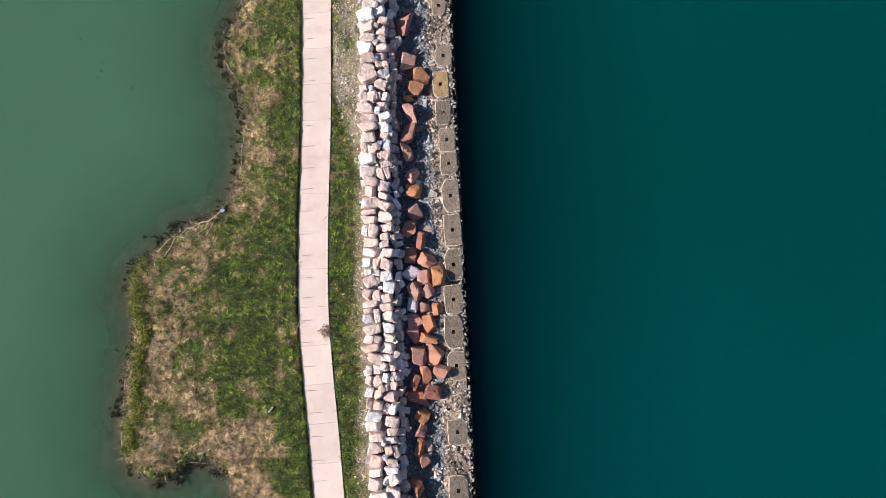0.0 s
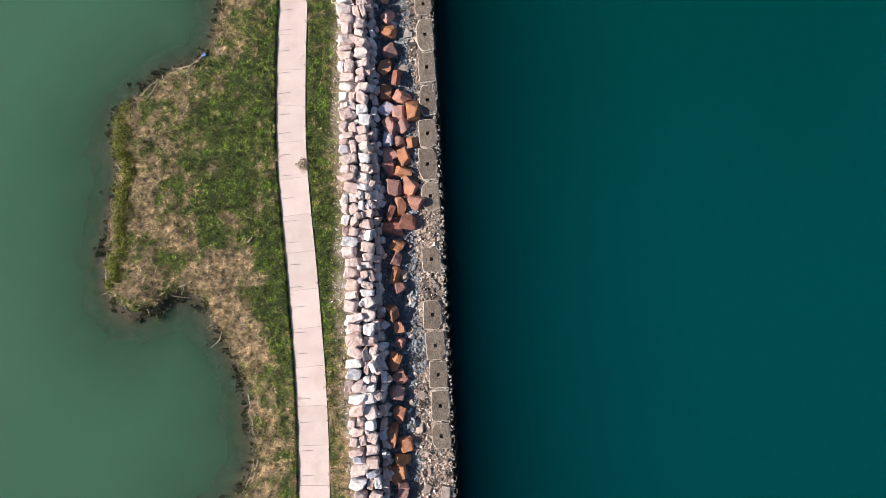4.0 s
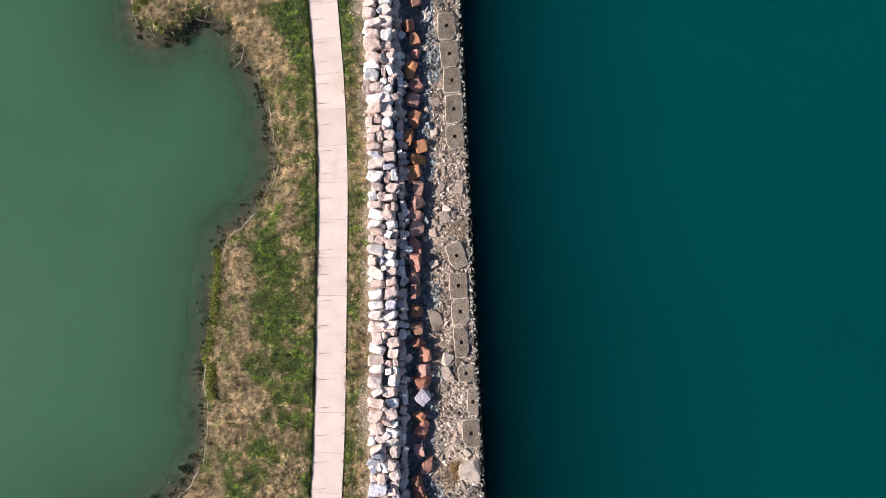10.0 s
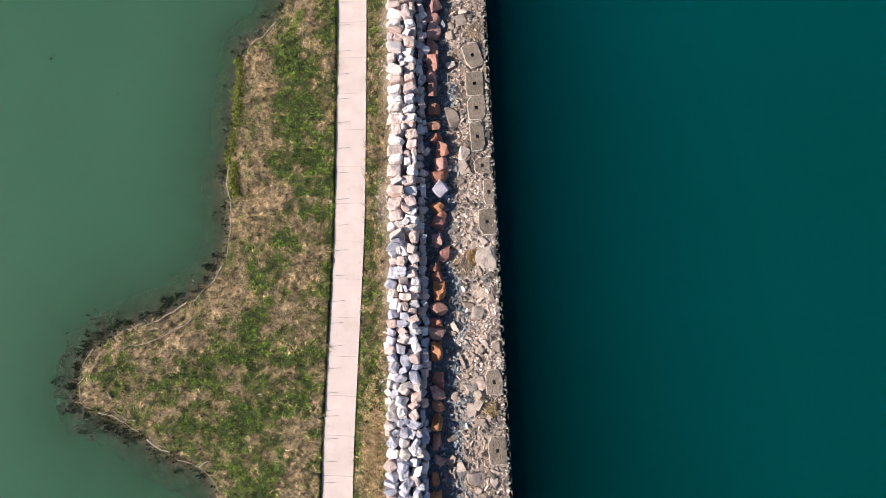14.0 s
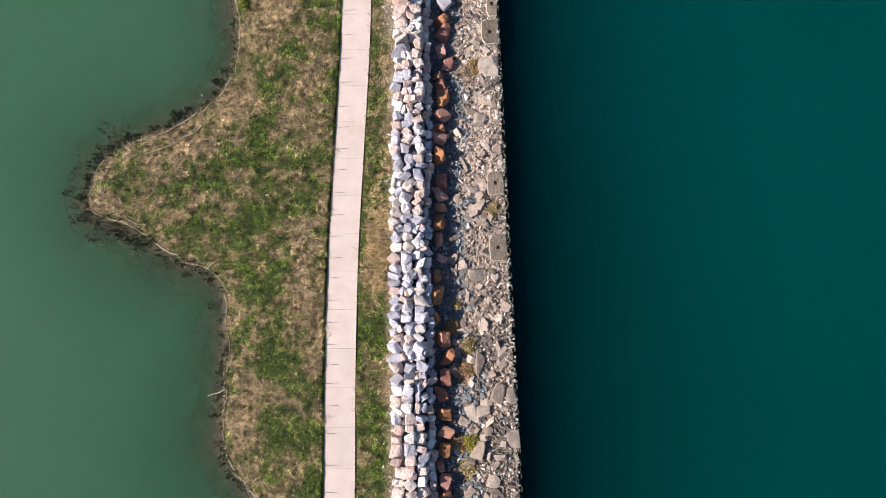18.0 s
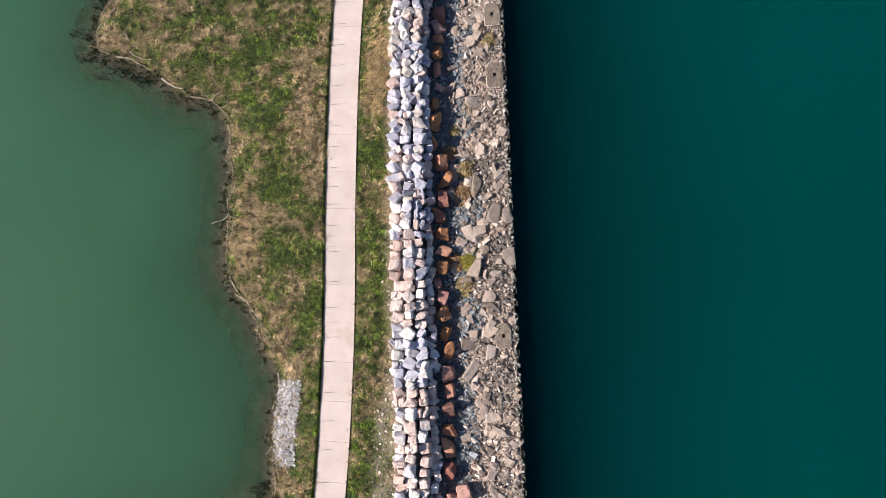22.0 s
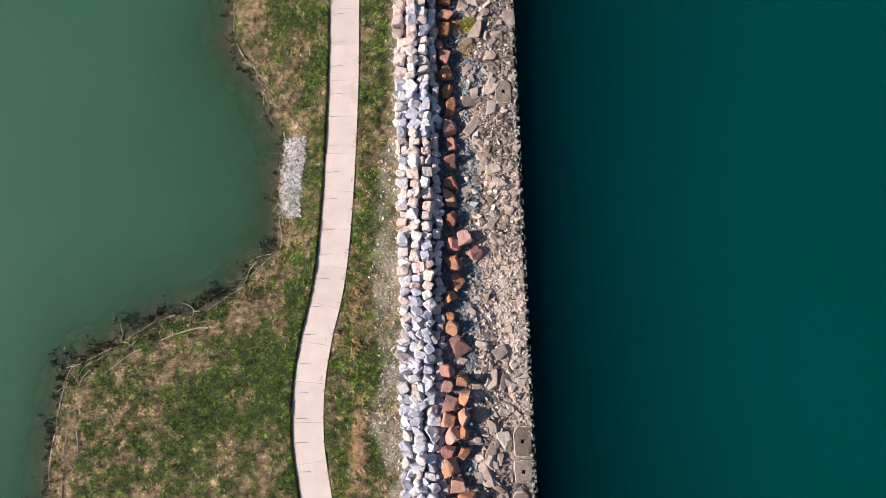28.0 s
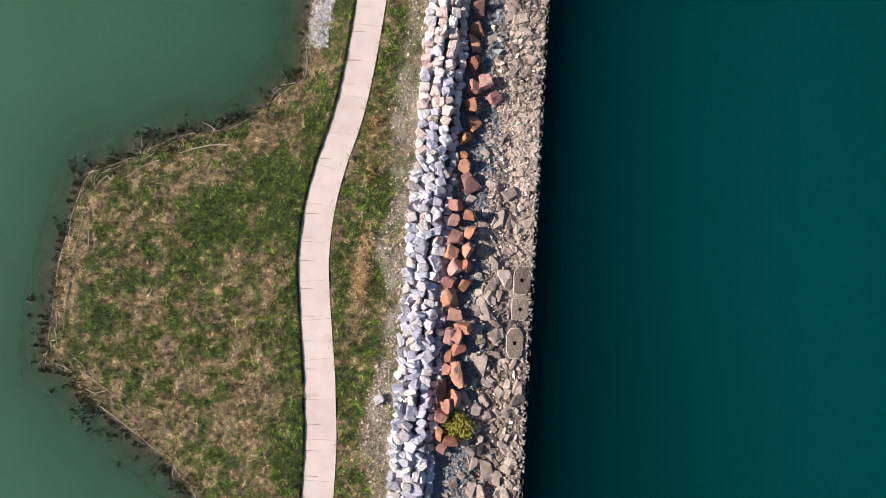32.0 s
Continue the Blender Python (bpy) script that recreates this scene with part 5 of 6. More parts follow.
def build_rubble():
    r = np.random.default_rng(21)
    bed = thing("rubble_bed", "bed of broken concrete rubble and grey stone behind the sea wall", "rubble")
    # large broken pieces, denser to the south
    n_ = 2400
    y = r.uniform(-182, 40, n_)
    keep = r.random(n_) < np.interp(y, [-182, -152, -138, -112, -90, -60, -45, 40], [.8, .8, .25, .7, .6, .2, .12, .1])
    y = y[keep]
    lo, hi = at(STONE_RIGHT, y) + 1.6, wall_x(y) - 0.9
    x = lo + (hi - lo) * r.random(len(y)) ** 0.75
    ok = off_blocks(x, y, 0.35)
    x, y = x[ok], y[ok]
    z = ground_z(x, y)
    size = (np.exp(r.normal(-0.72, 0.33, len(x))) * np.interp(y, [-155, -147, -132, -126, -100, -94], [1.45, 1.0, 1.0, 1.15, 1.15, 1.0])).clip(0.25, 1.35)
    order = np.argsort(-size)
    for i in order[:300]:
        s = size[i]
        m_ = Matrix.LocRotScale((x[i], y[i], z[i] + s * 0.16), Euler(tuple(r.normal(0, [.2, .2, 2]))), (s * r.uniform(.9, 1.5), s * r.uniform(.6, 1), s * r.uniform(.35, .7)))
        part("chunk", chunk_set[int(r.integers(0, 18))], bed, m_)
    rest = order[300:]
    pos = np.stack([x[rest], y[rest], z[rest] + size[rest] * 0.12], -1)
    sz = size[rest][:, None] * np.stack([r.uniform(.8, 1.3, len(rest)), r.uniform(.6, 1, len(rest)), r.uniform(.4, .7, len(rest))], -1)
    ob = part("rubble_fill", scatter_mesh("rubble_fill", small_set, pos, sz, m_rubble, r), bed)
    tagged(ob, kind="stuff")
    # middle-sized broken pieces, close packed to the south
    n_ = 4600
    y = r.uniform(-182, 40, n_)
    keep = r.random(n_) < np.interp(y, [-182, -152, -138, -128, -90, -78, -60, -45, 40], [.9, .9, .45, .9, .9, .5, .3, .25, .2])
    y = y[keep]
    lo, hi = at(STONE_RIGHT, y) + 1.0, wall_x(y) - 0.4
    x = lo + (hi - lo) * r.random(len(y)) ** 0.8
    ok = off_blocks(x, y, 0.15)
    x, y = x[ok], y[ok]
    s = np.exp(r.normal(-1.0, 0.28, len(x)))
    pos = np.stack([x, y, ground_z(x, y) + s * 0.15], -1)
    sz = s[:, None] * np.stack([r.uniform(.85, 1.35, len(x)), r.uniform(.7, 1.05, len(x)), r.uniform(.5, .85, len(x))], -1)
    ob = part("coarse_rubble", scatter_mesh("coarse_rubble", small_set, pos, sz, m_rubble, r), bed)
    tagged(ob, kind="stuff")
    # small pieces over the whole strip: shade-tinted grey gravel in the trench, pinkish concrete crumbs behind the wall
    n_ = 125000
    y = r.uniform(-182, 40, n_)
    lo, hi = at(STONE_RIGHT, y) - 0.4, wall_x(y) - 0.3
    x = lo + (hi - lo) * r.random(n_)
    ok = off_blocks(x, y) & (r.random(n_) < 1.25 * value_noise(x, y, 3.0, 41) + 0.12)
    x, y = x[ok], y[ok]
    trench = x - at(STONE_RIGHT, y) < 2.3 + np.interp(y, [-80, -65, -35, -25], [1.5, 0.4, 0.4, 1.2]) + 1.9 * (value_noise(x, y, 2.0, 42) - 0.5) + 0.8 * smooth(-y, 30, 60) * (value_noise(x, y, 4.0, 43) > .5)
    s = np.exp(r.normal(-2.02, 0.5, len(x))) * np.interp(y, [-150, -135, -120], [0.85, 0.9, 1.0])
    sz = s[:, None] * np.stack([r.uniform(.85, 1.45, len(x)), r.uniform(.65, 1.05, len(x)), r.uniform(.5, 1.1, len(x))], -1)
    pos = np.stack([x, y, ground_z(x, y) + s * 0.2], -1)
    pale = ~trench & (r.random(len(x)) < crushed(y))
    for name, pick, mat in (("trench_gravel", trench, m_trench), ("small_rubble", ~trench & ~pale, m_rubble), ("pale_rubble", pale, m_crushed)):
        ob = part(name, scatter_mesh(name, small_set, pos[pick], sz[pick], mat, r), bed)
        tagged(ob, kind="stuff")
    # crumbs on the wall's crest
    n_ = 1500
    y = r.uniform(-182, 40, n_)
    x = wall_x(y) - r.uniform(.05, .55, n_)
    s = r.uniform(.1, .3, n_)
    pos = np.stack([x, y, np.full(n_, -.93) + r.uniform(-.05, .05, n_)], -1)
    ob = part("crest_rubble", scatter_mesh("crest_rubble", small_set, pos, s[:, None] * np.ones((1, 3)), m_cap, r), bed)
    tagged(ob, kind="stuff")


build_rubble()


def build_pebbles():
    r = np.random.default_rng(22)
    n_ = 190000
    y = r.uniform(-182, 40, n_)
    x = r.uniform(-25, -7, n_)
    ok = r.random(n_) < gravel(x, y) * np.interp(y, [-124, -114], [1.2, 1.0]) * (x < at(STONE_LEFT, y) + 0.5)
    x, y = x[ok], y[ok]
    s = np.exp(r.normal(-2.3, 0.42, len(x))).clip(0.05, 0.3)
    pos = np.stack([x, y, np.maximum(ground_z(x, y), -1.9) + s * 0.15], -1)
    me = scatter_mesh("pebbles", small_set, pos, s[:, None] * np.stack([r.uniform(.8, 1.4, len(x)), r.uniform(.7, 1.1, len(x)), r.uniform(.5, .8, len(x))], -1), m_pebble, r)
    tagged(new("pebbles", me), "loose pale pebbles and gravel in the verge", "gravel", kind="stuff")


build_pebbles()


def build_pebble_beach():
    """The spread of white pebbles that runs down to the pond."""
    r = np.random.default_rng(23)
    n_ = 1900
    v = r.uniform(-1, 1, n_)
    y = -124.5 + v * 4.3 + r.normal(0, 0.12, n_)
    x = np.interp(y, [-129, -124.5, -120], [-21.85, -21.85, -21.4]) + r.uniform(-1.45, 1.3, n_) * np.interp(y, [-129, -124.5, -120], [0.85, 0.9, 1.0]) + r.normal(0, 0.1, n_)
    s = np.exp(r.normal(-1.62, 0.28, n_))
    pos = np.stack([x, y, np.maximum(ground_z(x, y), WATER - 0.1) + s * 0.18], -1)
    me = scatter_mesh("pebble_beach", small_set, pos, s[:, None] * np.array([[1.2, .9, .7]]), m_white_pebble, r)
    tagged(new("pebble_beach", me), "spread of white and lilac-grey pebbles at the pond's edge", "pebbles", kind="stuff")


m_white_pebble = rock_material("white_pebbles", [(0, (0.40, 0.37, 0.40)), (0.3, (0.78, 0.74, 0.78)), (1, (0.94, 0.92, 0.94))], 4, island=True, stain=(0.4, 0.36, 0.34))
build_pebble_beach()


# ---------------------------------------------------------------- grass
def build_grass():
    r = np.random.default_rng(31)
    n_ = 400000
    y = r.uniform(-182, 40, n_)
    x = r.uniform(-48, -8, n_)
    sd, mid, left = shore_d(x, y), at(path_line, y), at(STONE_LEFT, y)
    off = np.abs(x - mid)
    ok = (sd > 0.6) & (off > PATH_W / 2 + 0.02) & (x < left - 0.1)
    ok &= r.random(n_) > 0.5 * gravel(x, y)
    x, y, off = x[ok], y[ok], off[ok]
    d = dryness(x, y) + r.normal(0, 0.2, len(x))
    z = ground_z(x, y)
    pos = np.stack([x, y, z], -1)
    dry = d > 0.47
    g = pos[~dry]
    me = blades("green_grass", g, r.uniform(.05, .15, len(g)), r.uniform(.08, .2, len(g)), r.uniform(.04, .08, len(g)), 5, m_green, r)
    tagged(new("green_grass", me), "short rough green grass on the causeway", "grass", kind="stuff")
    g = pos[dry]
    me = blades("dry_grass", g, r.uniform(.05, .2, len(g)), r.uniform(.1, .26, len(g)), r.uniform(.03, .06, len(g)), 5, m_dry, r)
    tagged(new("dry_grass", me), "flattened straw-coloured dry grass near the shore", "grass", kind="stuff")
    # long stalks laid over in swathes
    long_ = pos[(d > 0.52) & (r.random(len(d)) < 0.30)]
    lay = 9.0 * value_noise(long_[:, 0], long_[:, 1], 3.2, 71) + 2.0 * value_noise(long_[:, 0], long_[:, 1], 1.0, 72)
    me = blades("laid_straw", long_, r.uniform(.10, .26, len(long_)), r.uniform(.45, .95, len(long_)), r.uniform(.03, .055, len(long_)), 4, m_dry, r, lay=lay)
    tagged(new("laid_straw", me), "long dry stalks laid over in swathes", "grass", kind="stuff")


build_grass()


def build_clumps():
    """Taller uneven clumps that break up the turf, and the ragged fringe along the footpath's west edge."""
    r = np.random.default_rng(33)
    n_ = 26000
    y = r.uniform(-182, 40, n_)
    x = r.uniform(-48, -8, n_)
    ok = (shore_d(x, y) > 0.4) & (np.abs(x - at(path_line, y)) > PATH_W / 2 + 0.25) & (x < at(STONE_LEFT, y) - 0.2) & (gravel(x, y) < 0.3)
    x, y = x[ok], y[ok]
    d = dryness(x, y) + r.normal(0, 0.2, len(x))
    pos = np.stack([x, y, ground_z(x, y)], -1)
    for name, pick, mat, label in (("green_clump", d < 0.42, m_green, "darker green clumps of taller weeds in the grass"), ("straw_clump", d > 0.5, m_dry, "matted clumps of straw-coloured grass")):
        g = pos[pick]
        me = blades(name, g, r.uniform(.12, .34, len(g)) * (1.15 if mat is m_dry else 1), r.uniform(.15, .38, len(g)) * (1.5 if mat is m_dry else 1), r.uniform(.04, .09, len(g)), 12, mat, r)
        tagged(new(name, me), label, "grass", kind="stuff")
    s = np.repeat(np.arange(-182, 40, 0.04), 6)
    y = s + r.normal(0, 0.05, len(s))
    x = at(path_line, y) - PATH_W / 2 - r.uniform(-0.03, 0.16, len(s))
    k = value_noise(x, y, 1.1, 61)
    tall = smooth(-y, 124, 130) * (1 - smooth(-y, 148, 156)) * (value_noise(x, y, 0.9, 62) > 0.6)
    k = k + 0.5 * tall
    pos = np.stack([x, y, np.full(len(s), 0.02)], -1)
    me = blades("verge_grass", pos, 0.09 + 0.11 * k, np.full(len(s), 0.05), np.full(len(s), 0.07), 5, m_green, r)
    tagged(new("verge_grass", me), "ragged grass fringe hanging over the footpath edge", "grass", kind="stuff")


build_clumps()


# ---------------------------------------------------------------- shore
def build_shore():
    r = np.random.default_rng(41)
    n_ = 60000
    y = r.uniform(-184, 40, n_)
    x = r.uniform(-51, -20, n_)
    sd = shore_d(x, y)
    lump = value_noise(x, y, 1.7, 51)
    far_out = np.where((y < -132) | ((np.abs(y + 77) < 11) & (x < -33)), 3.2, 1.3)
    ok = (sd < 0.3) & (sd > -far_out * lump - 0.1) & (r.random(n_) < 0.4) & (lump > 0.36)
    xs_, ys_ = x[ok], y[ok]
    s = np.exp(r.normal(-1.85, 0.38, len(xs_)))
    pos = np.stack([xs_, ys_, np.maximum(ground_z(xs_, ys_), WATER - 0.12) + s * 0.1], -1)
    me = scatter_mesh("shore_stones", small_set, pos, s[:, None] * np.ones((1, 3)) * np.array([[1.2, 1, .7]]), m_wet_loose, r)
    tagged(new("shore_stones", me), "dark wet stones along the pond's edge", "stones", kind="stuff")
    wide = np.where((y < -132) | ((np.abs(y + 77) < 11) & (x < -33)), 4.2, 2.3)
    ok = (sd < 0.8) & (sd > -wide * lump) & (value_noise(x, y, 1.1, 52) > np.where(wide > 3, 0.52, 0.6) + 0.10 * (sd < -0.6) + 0.08 * (sd < -1.6))
    xs_, ys_ = x[ok], y[ok]
    pos = np.stack([xs_, ys_, np.maximum(ground_z(xs_, ys_), WATER - 0.05)], -1)
    me = blades("water_weeds", pos, r.uniform(.12, .45, len(pos)), r.uniform(.1, .35, len(pos)), r.uniform(.05, .11, len(pos)), 10, m_weed, r)
    tagged(new("water_weeds", me), "dark weeds growing in the shallows", "weeds", kind="stuff")
    band = 0.5 + 1.2 * smooth(-y, 128, 138) + 0.3 * smooth(y, -25, -15)
    ok = (sd > -0.4) & (sd < 0.2 + band * (0.4 + value_noise(x, y, 2.2, 57))) & (value_noise(x, y, 1.2, 56) > 0.48)
    xs_, ys_ = x[ok], y[ok]
    pos = np.stack([xs_, ys_, np.maximum(ground_z(xs_, ys_), WATER)], -1)
    me = blades("bank_weeds", pos, r.uniform(.15, .5, len(pos)), r.uniform(.15, .4, len(pos)), r.uniform(.05, .10, len(pos)), 9, m_bankgreen, r)
    tagged(new("bank_weeds", me), "dark green weeds along the foot of the bank", "weeds", kind="stuff")
    tip = (np.abs(y + 80) < 7) & (x < -41)
    ok = (sd > np.where(tip, -2.8, -0.9)) & (sd < 0.7) & (value_noise(x, y, 1.3, 54) > np.where((y > -40) & (y < -15), 0.6, 0.48) - 0.1 * tip)
    xs_, ys_ = x[ok], y[ok]
    pos = np.stack([xs_, ys_, np.maximum(ground_z(xs_, ys_), WATER)], -1)
    me = blades("dead_reeds", pos, r.uniform(.15, .5, len(pos)), r.uniform(.15, .4, len(pos)), r.uniform(.03, .06, len(pos)), 6, m_deadreed, r)
    tagged(new("dead_reeds", me), "grey-brown dead reed stems at the waterline", "reeds", kind="stuff")
    ok = (sd > 0.75) & (sd < 2.2) & (value_noise(x, y, 2.0, 53) > 0.3)
    xs_, ys_ = x[ok], y[ok]
    pos = np.stack([xs_, ys_, ground_z(xs_, ys_)], -1)
    me = blades("reed_litter", pos, r.uniform(.05, .25, len(pos)), r.uniform(.3, .7, len(pos)), r.uniform(.03, .06, len(pos)), 4, m_dry, r)
    tagged(new("reed_litter", me), "washed-up dead reeds and straw along the bank", "reed litter", kind="stuff")


m_wet_loose = rock_material("wet_shore_stones", [(0, (0.03, 0.035, 0.03)), (0.6, (0.07, 0.07, 0.06)), (0.9, (0.13, 0.12, 0.10)), (1, (0.4, 0.36, 0.32))], 2.0, rough=0.45, island=True, stain=(0.03, 0.05, 0.025))
build_shore()


def build_driftwood():
    """Grey logs and branches that lie along the water's edge."""
    r = random.Random(77)
    count = len(shore_line)
    i = 20
    while i < count - 30:
        y = shore_line[i][1]
        n_ = r.randint(3, 8)
        if -182 < y < 40 and not -26 < y < -15 and r.random() < 0.95:
            off = r.uniform(0.05, 0.5)
            pts = []
            for k in range(n_):
                a_, b_ = shore_line[i + k], shore_line[i + k + 1]
                t_ = (b_ - a_) / (np.linalg.norm(b_ - a_) + 1e-6)
                q = a_ + np.array([-t_[1], t_[0]]) * (off + r.uniform(-.12, .12) + 0.05 * k)
                z = float(ground_z(q[0], q[1]))
                pts.append((q[0], q[1], max(z, WATER) + 0.1))
            rad = r.uniform(0.07, 0.14)
            bm = line_tube(pts, [rad * (1 - 0.7 * k / n_) for k in range(n_)], 6)
            ob = new("driftwood_log", to_mesh("driftwood_log", bm, m_wood))
            tagged(ob, "bleached grey driftwood log lying along the bank", "driftwood", "driftwood along the pond")
        i += n_ + r.randint(-1, 1)


build_driftwood()


def build_wrack_line():
    """A thinner line of stems and logs further up the bank round the island and the point."""
    r = random.Random(78)
    i, count = 20, len(shore_line)
    while i < count - 20:
        y = shore_line[i][1]
        n_ = r.randint(4, 9)
        if (-172 < y < -136 and shore_line[i][0] < -27) or (-79 < y < -69):
            off, pts = r.uniform(2.0, 2.5), []
            for k in range(n_):
                a_, b_ = shore_line[i + k], shore_line[i + k + 3]
                t_ = (b_ - a_) / (np.linalg.norm(b_ - a_) + 1e-6)
                q = a_ + np.array([-t_[1], t_[0]]) * (off + r.uniform(-.15, .15))
                pts.append((q[0], q[1], float(ground_z(q[0], q[1])) + 0.13))
            rad = r.uniform(0.05, 0.09)
            ob = new("driftwood_log", to_mesh("driftwood_log", line_tube(pts, [rad * (1 - 0.6 * k / n_) for k in range(n_)], 6), m_wood))
            tagged(ob, "thin bleached stem lying in the grass above the bank", "driftwood", "driftwood along the pond")
        i += n_ + r.randint(0, 2)


build_wrack_line()


def build_branches():
    """Bare crooked branches washed up across the bank."""
    r = random.Random(91)
    count = len(shore_line)
    for _ in range(95):
        i = r.randint(25, count - 35)
        a_, b_ = shore_line[i], shore_line[i + 1]
        if not (-180 < a_[1] < 38) or (a_[1] > -100 and r.random() < 0.55):
            continue
        t_ = (b_ - a_) / (np.linalg.norm(b_ - a_) + 1e-6)
        turn = r.gauss(0, 0.55)
        way = np.array([t_[0] * math.cos(turn) - t_[1] * math.sin(turn), t_[0] * math.sin(turn) + t_[1] * math.cos(turn)])
        q = a_ + np.array([-t_[1], t_[0]]) * r.uniform(0.1, 1.3)
        n_, step = r.randint(4, 6), r.uniform(0.35, 0.65)
        pts = []
        for k in range(n_):
            pts.append((q[0], q[1], max(float(ground_z(q[0], q[1])), WATER) + 0.12 + 0.05 * (k % 2)))
            bend = r.gauss(0, 0.3)
            way = np.array([way[0] * math.cos(bend) - way[1] * math.sin(bend), way[0] * math.sin(bend) + way[1] * math.cos(bend)])
            q = q + way * step
        rad = r.uniform(0.04, 0.085)
        ob = new("driftwood_branch", to_mesh("driftwood_branch", line_tube(pts, [rad * (1 - 0.7 * k / n_) for k in range(n_)], 5), m_wood))
        tagged(ob, "bare crooked grey branch washed up on the bank", "driftwood", "branches on the pond bank")


build_branches()


# ---------------------------------------------------------------- shrubs and weeds
def foliage_mesh(name, seed, rad, high, count, size, mat, stalk=0.0):
    """Many small leaf blades filling an uneven mound."""
    r = np.random.default_rng(seed)
    d = r.normal(0, 1, (count, 3))
    d /= np.linalg.norm(d, axis=1)[:, None]
    rr = rad * r.random(count) ** 0.45 * (0.7 + 0.5 * value_noise(d[:, 0] * 3, d[:, 1] * 3, 1.0, seed))
    p = d * rr[:, None]
    p[:, 2] = np.abs(p[:, 2]) * high / rad + stalk
    a = r.normal(0, 1, (count, 3))
    a /= np.linalg.norm(a, axis=1)[:, None]
    c = np.cross(a, r.normal(0, 1, (count, 3)))
    c /= np.linalg.norm(c, axis=1)[:, None]
    s = size * r.uniform(.6, 1.4, count)[:, None]
    v = np.stack([p - c * s * .35, p + c * s * .35, p + a * s], 1).reshape(-1, 3)
    return array_mesh(name, v, np.arange(count * 3).reshape(-1, 3), mat)


def shrub(x, y, rad, high, seed, mat, label, category, group="", count=420, size=0.16, name="shrub"):
    z = float(ground_z(x, y))
    e = thing(name, label, category, group, at_=(x, y, max(z, WATER)))
    r = random.Random(seed)
    for _ in range(4):
        a_ = r.random() * 6.28
        tip = (math.cos(a_) * rad * .6, math.sin(a_) * rad * .6, high * .7)
        part("stem", to_mesh("stem", line_tube([(0, 0, -.1), (tip[0] * .4, tip[1] * .4, high * .4), tip], [.03, .02, .01], 4), m_wood), e)
    part("foliage", foliage_mesh("foliage", seed, rad, high, count, size, mat), e)
    return e


def build_shrubs():
    r = random.Random(3)
    shrub(-17.45, -3.4, 0.95, 0.7, 1, m_tan, "dry brown brush bush at the footpath edge", "bush", count=900, size=.14, name="bush")
    shrub(-1.9, -167.4, 1.75, 1.5, 2, m_yellow, "yellow-green bush growing among red boulders", "bush", count=3600, size=.17, name="bush")
    for y in np.arange(4.0, -16.5, -0.72):
        x = float(np.interp(-y, [-4, -0.9, 2.9, 7.3, 9.7, 12.8, 15.5], [-38.3, -38.6, -37.8, -38.3, -38.6, -38.0, -39.2])) + r.uniform(-.7, .6)
        shrub(x, float(y), r.uniform(.6, 1.35), r.uniform(.5, .9), 10 + int(40 + y * 2), m_olive, "olive-green shrub on the pond bank", "shrub", "bank shrubs")
    for y in np.arange(-44.5, -60.5, -0.9):
        x = float(np.interp(-y, [44, 48, 50.6, 53.8, 56.4, 60], [-28.7, -29.0, -28.5, -29.1, -29.3, -28.3])) + r.uniform(-.4, .5)
        shrub(x, float(y), r.uniform(.6, 1.15), r.uniform(.5, .9), 100 + int(-y), m_olive, "olive-green shrub on the pond bank", "shrub", "bank shrubs")
    for k, (x, y, rad, mat) in enumerate([(-3.0, -68.0, 1.3, m_tan), (-2.2, -67.2, .9, m_rust), (-4.1, -107.6, .85, m_rusty), (-2.6, -107.3, .95, m_yellow), (-2.9, -109.9, 1.0, m_gold_weed),
                                          (-3.6, -100.2, 1.05, m_rusty), (-0.6, -83.0, .8, m_gold_weed), (-4.9, -95.6, .75, m_rusty), (-3.0, -97.5, .85, m_gold_weed), (-5.4, 20.2, .8, m_brown),
                                          (-1.6, -82.0, .5, m_tan), (-2.4, -90.5, .6, m_tan), (-2.2, -42.2, 1.0, m_tan), (-4.3, -93.2, .6, m_gold_weed)]):
        shrub(x, y, rad * 1.2, .45, 200 + k, mat, "low dry weeds growing in the rubble", "weeds", "weeds in the rubble", count=2600, size=.13, name="weed_clump")
    n_ = np.random.default_rng(8)
    for name, cx, cy, sx, sy, mat, k in (("tall_straw_grass", -12.9, -86.6, .75, 3.0, m_gold, 260), ("tall_straw_grass", -13.8, -152.6, .35, 2.2, m_rusty, 90), ("tall_straw_grass", -14.4, -137.5, .55, 4.5, m_rust, 60)):
        p_ = np.stack([n_.normal(cx, sx, k), n_.normal(cy, sy, k), np.zeros(k)], -1)
        p_ = p_[(p_[:, 0] < at(STONE_LEFT, p_[:, 1]) - .1) & (p_[:, 0] > at(path_line, p_[:, 1]) + 2.1)]
        p_[:, 2] = ground_z(p_[:, 0], p_[:, 1])
        me = blades(name, p_, n_.uniform(.35, .8, len(p_)), n_.uniform(.3, .8, len(p_)) * (0.55 if mat is m_rust else 1), np.full(len(p_), .05), 14, mat, n_, lean=(.5, -.1))
        tagged(new(name, me), "tall golden dry grass leaning over the verge", "grass", kind="stuff")


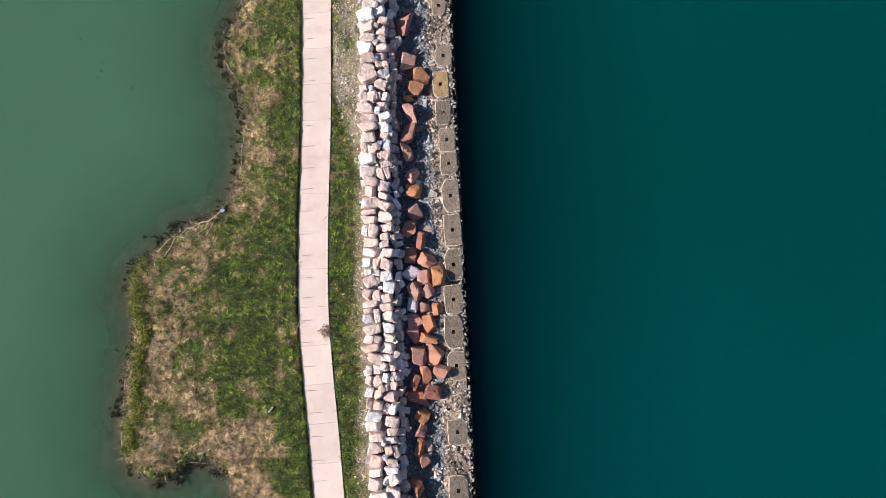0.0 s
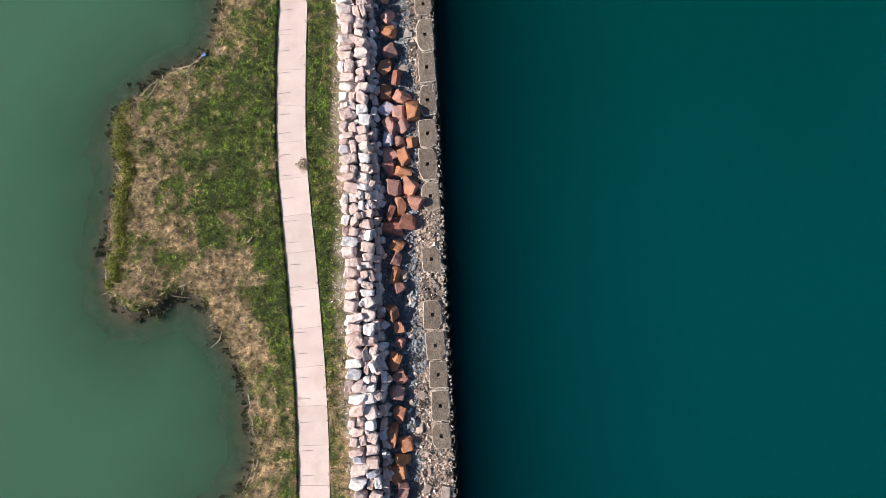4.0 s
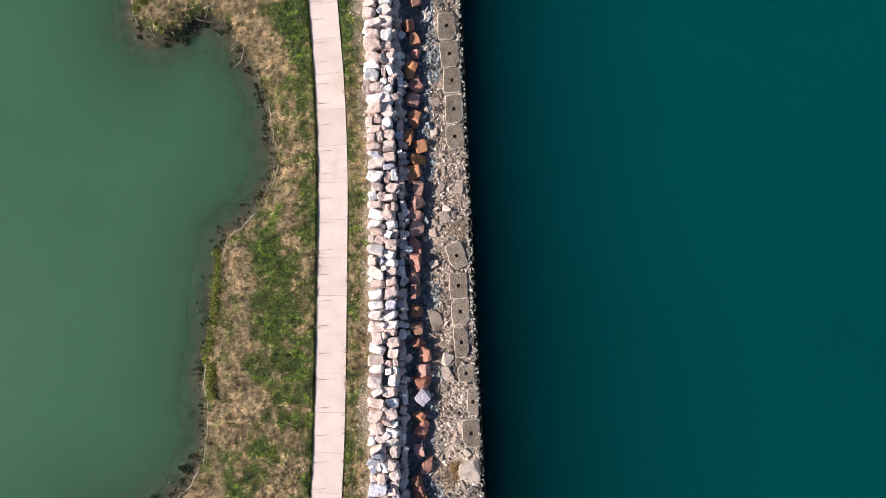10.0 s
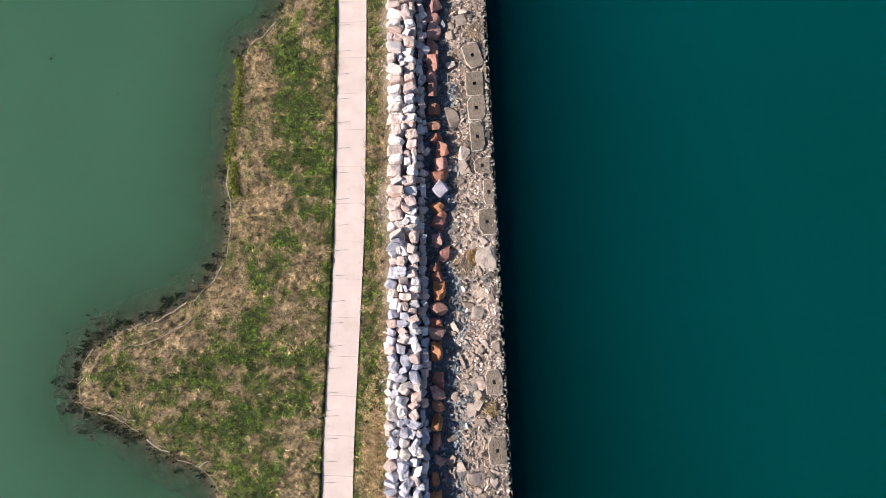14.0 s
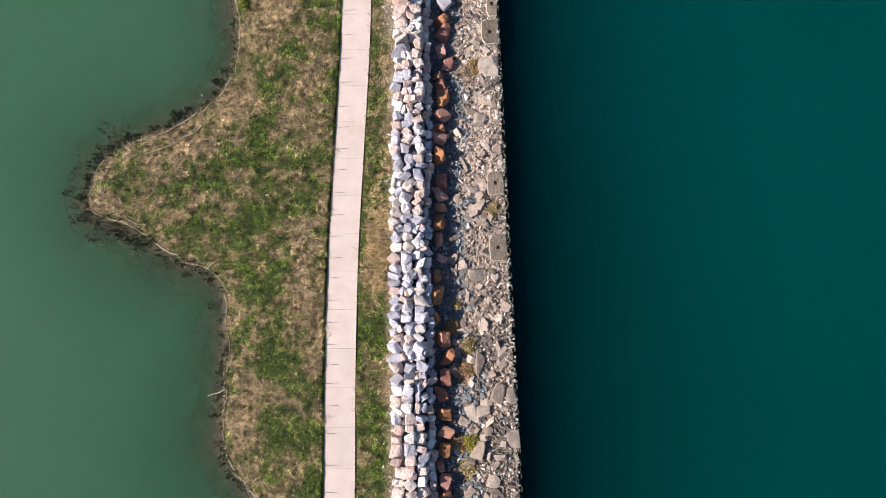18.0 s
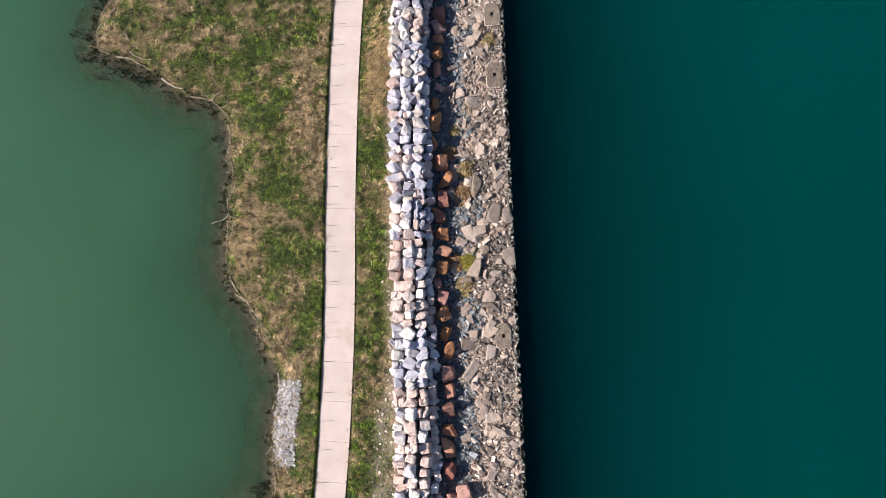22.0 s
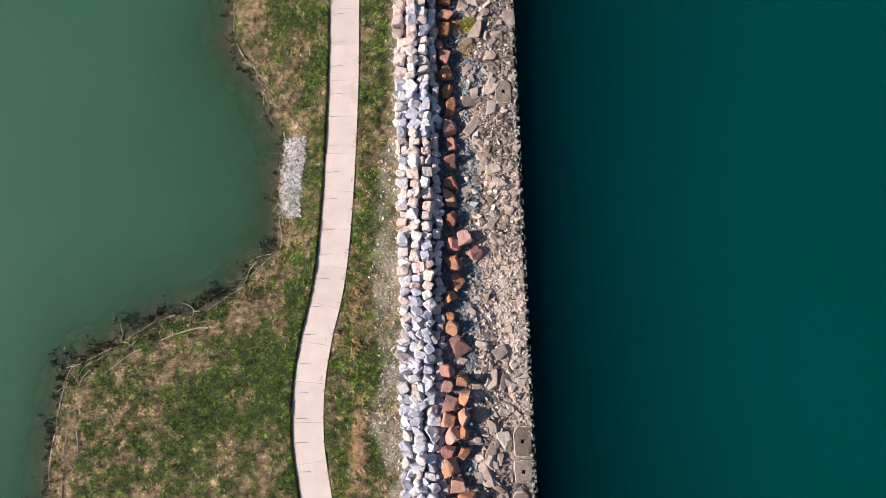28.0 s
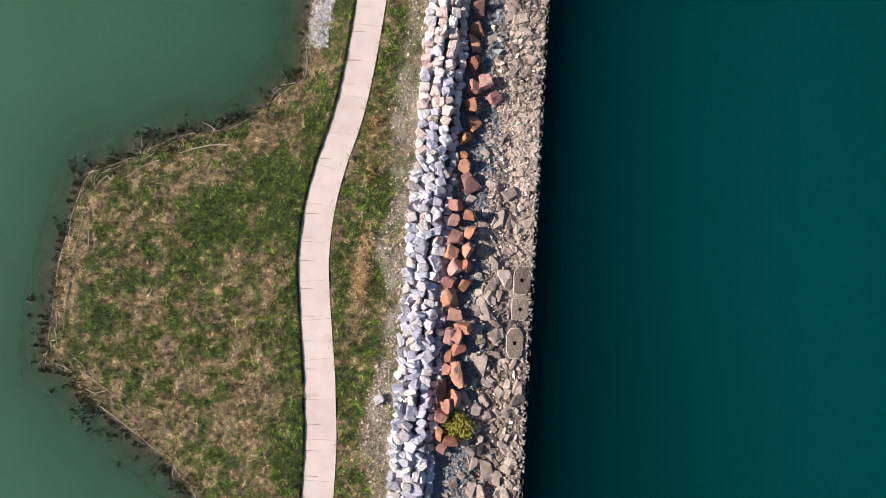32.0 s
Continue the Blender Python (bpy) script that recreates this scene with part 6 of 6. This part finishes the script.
build_shrubs()
white = new("white_stone", pale_set[4])
white.matrix_world = Matrix.LocRotScale((-10.1, -165.4, 0.38), Euler((0.1, 0, 0.6)), (0.95, 0.85, 0.8))
tagged(white, "single pale limestone block lying loose on the gravel verge", "stone")
stick = new("driftwood_log", to_mesh("driftwood_log", line_tube([(-43.7, -151.6, float(ground_z(-43.7, -151.6)) + .2), (-43.6, -152.6, float(ground_z(-43.6, -152.6)) + .22), (-43.4, -153.7, float(ground_z(-43.4, -153.7)) + .2)], [.11, .10, .07], 6), m_wood))
tagged(stick, "pale straight driftwood pole on dry grass", "driftwood", "driftwood along the pond")
shrub(-25.1, -137.1, 1.35, 0.9, 301, m_bankgreen, "dark green shrub on the pond bank", "shrub", "bank shrubs")

# short bleached planks and poles: from, to
for (ax, ay), (bx, by) in [((-39.5, -2.6), (-38.9, -3.4)), ((-31.5, -16.5), (-30.6, -16.2)), ((-37.3, -74.7), (-36.6, -74.8)), ((-41.9, -81.6), (-41.4, -82.5)), ((-42.4, -164.7), (-42.0, -164.5)), ((-23.4, -11.8), (-22.9, -11.2)), ((-25.0, -81.6), (-24.6, -81.5))]:
    mx, my = (ax + bx) / 2 + 0.04, (ay + by) / 2
    pole = new("driftwood_log", to_mesh("driftwood_log", line_tube([(x_, y_, max(float(ground_z(x_, y_)), WATER) + .14) for x_, y_ in ((ax, ay), (mx, my), (bx, by))], [.10, .10, .07], 6), m_wood))
    tagged(pole, "short bleached driftwood pole on the bank", "driftwood", "driftwood along the pond")


def build_container(x, y):
    """A small blue container washed up on its side."""
    can = thing("plastic_container", "small blue plastic container washed up on the bank", "container", at_=(x, y, max(float(ground_z(x, y)), WATER) + 0.18))
    can.rotation_euler = (0.1, 1.4, 0.5)
    bm = bmesh.new()
    bmesh.ops.create_cube(bm, size=1.0, matrix=Matrix.Diagonal((0.30, 0.36, 0.52, 1)))
    bmesh.ops.bevel(bm, geom=list(bm.edges), offset=0.05, segments=2, affect="EDGES", profile=0.5)
    part("body", to_mesh("body", bm, m_blue_plastic), can)
    bm = bmesh.new()
    bmesh.ops.create_cone(bm, cap_ends=True, segments=10, radius1=0.06, radius2=0.055, depth=0.08, matrix=Matrix.Translation((0.06, 0, 0.29)))
    part("cap", to_mesh("cap", bm, m_steel), can, label="dark screw cap")


m_blue_plastic, n, l, p = material("blue_plastic")
a = noise_tex(n, l, 5, 4, 0.6)
r1 = ramp(n, [(0.3, (0.02, 0.09, 0.30)), (0.7, (0.05, 0.17, 0.45))])
l.new(a.outputs[0], r1.inputs[0])
l.new(r1.outputs[0], p.inputs["Base Color"])
p.inputs["Roughness"].default_value = 0.5
build_container(-29.5, 9.8)


def build_water_tufts():
    """Leafy tufts that stand in the shallows off the bank."""
    r = random.Random(61)
    forms = [foliage_mesh("weed_tuft", 700 + k, 0.42, 0.32, 130, 0.17, m_weed) for k in range(10)]
    count = len(shore_line)
    for _ in range(1050):
        i = r.randint(10, count - 12)
        a_, b_ = shore_line[i], shore_line[i + 1]
        y = a_[1]
        if not (-184 < y < 40):
            continue
        tip = -92 < y < -70 and a_[0] < -33
        south = y < -132
        share = 0.42 if tip or south else (0.24 if y > -17 else 0.12)
        if r.random() > share:
            continue
        t_ = (b_ - a_) / (np.linalg.norm(b_ - a_) + 1e-6)
        off = abs(r.gauss(0.25, 0.95 if tip or south else 0.7)) + 0.1
        q = a_ - np.array([-t_[1], t_[0]]) * off
        if float(shore_d(q[0], q[1])) > -0.05:
            continue
        ob = new("weed_tuft", r.choice(forms))
        k = r.uniform(0.45, 1.15)
        ob.matrix_world = Matrix.LocRotScale((q[0], q[1], WATER - 0.04), Euler((0, 0, r.random() * 6.28)), (k, k * r.uniform(.7, 1.2), k))
        tagged(ob, "dark leafy waterweed tuft standing in the shallows", "weeds", "weed tufts off the pond bank")


        tagged(ob, "dark leafy waterweed tuft standing in the shallows", "weeds", "weed tufts off the pond bank")
    # a few drift loose, far from the bank
    for x, y in [(-45.2, 27.6), (-45.2, 26.6), (-45.7, 25.7), (-34.2, 19.5), (-48.0, 30.6), (-41.4, 24.4), (-52.2, -43.3), (-43.6, -47.8)]:
        ob = new("weed_tuft", r.choice(forms))
        ob.matrix_world = Matrix.LocRotScale((x, y, WATER - 0.06), Euler((0, 0, r.random() * 6.28)), (0.6, 0.35, 0.4))
        tagged(ob, "small dark clump of weed afloat on the pond", "weeds", "weed tufts off the pond bank")


build_water_tufts()
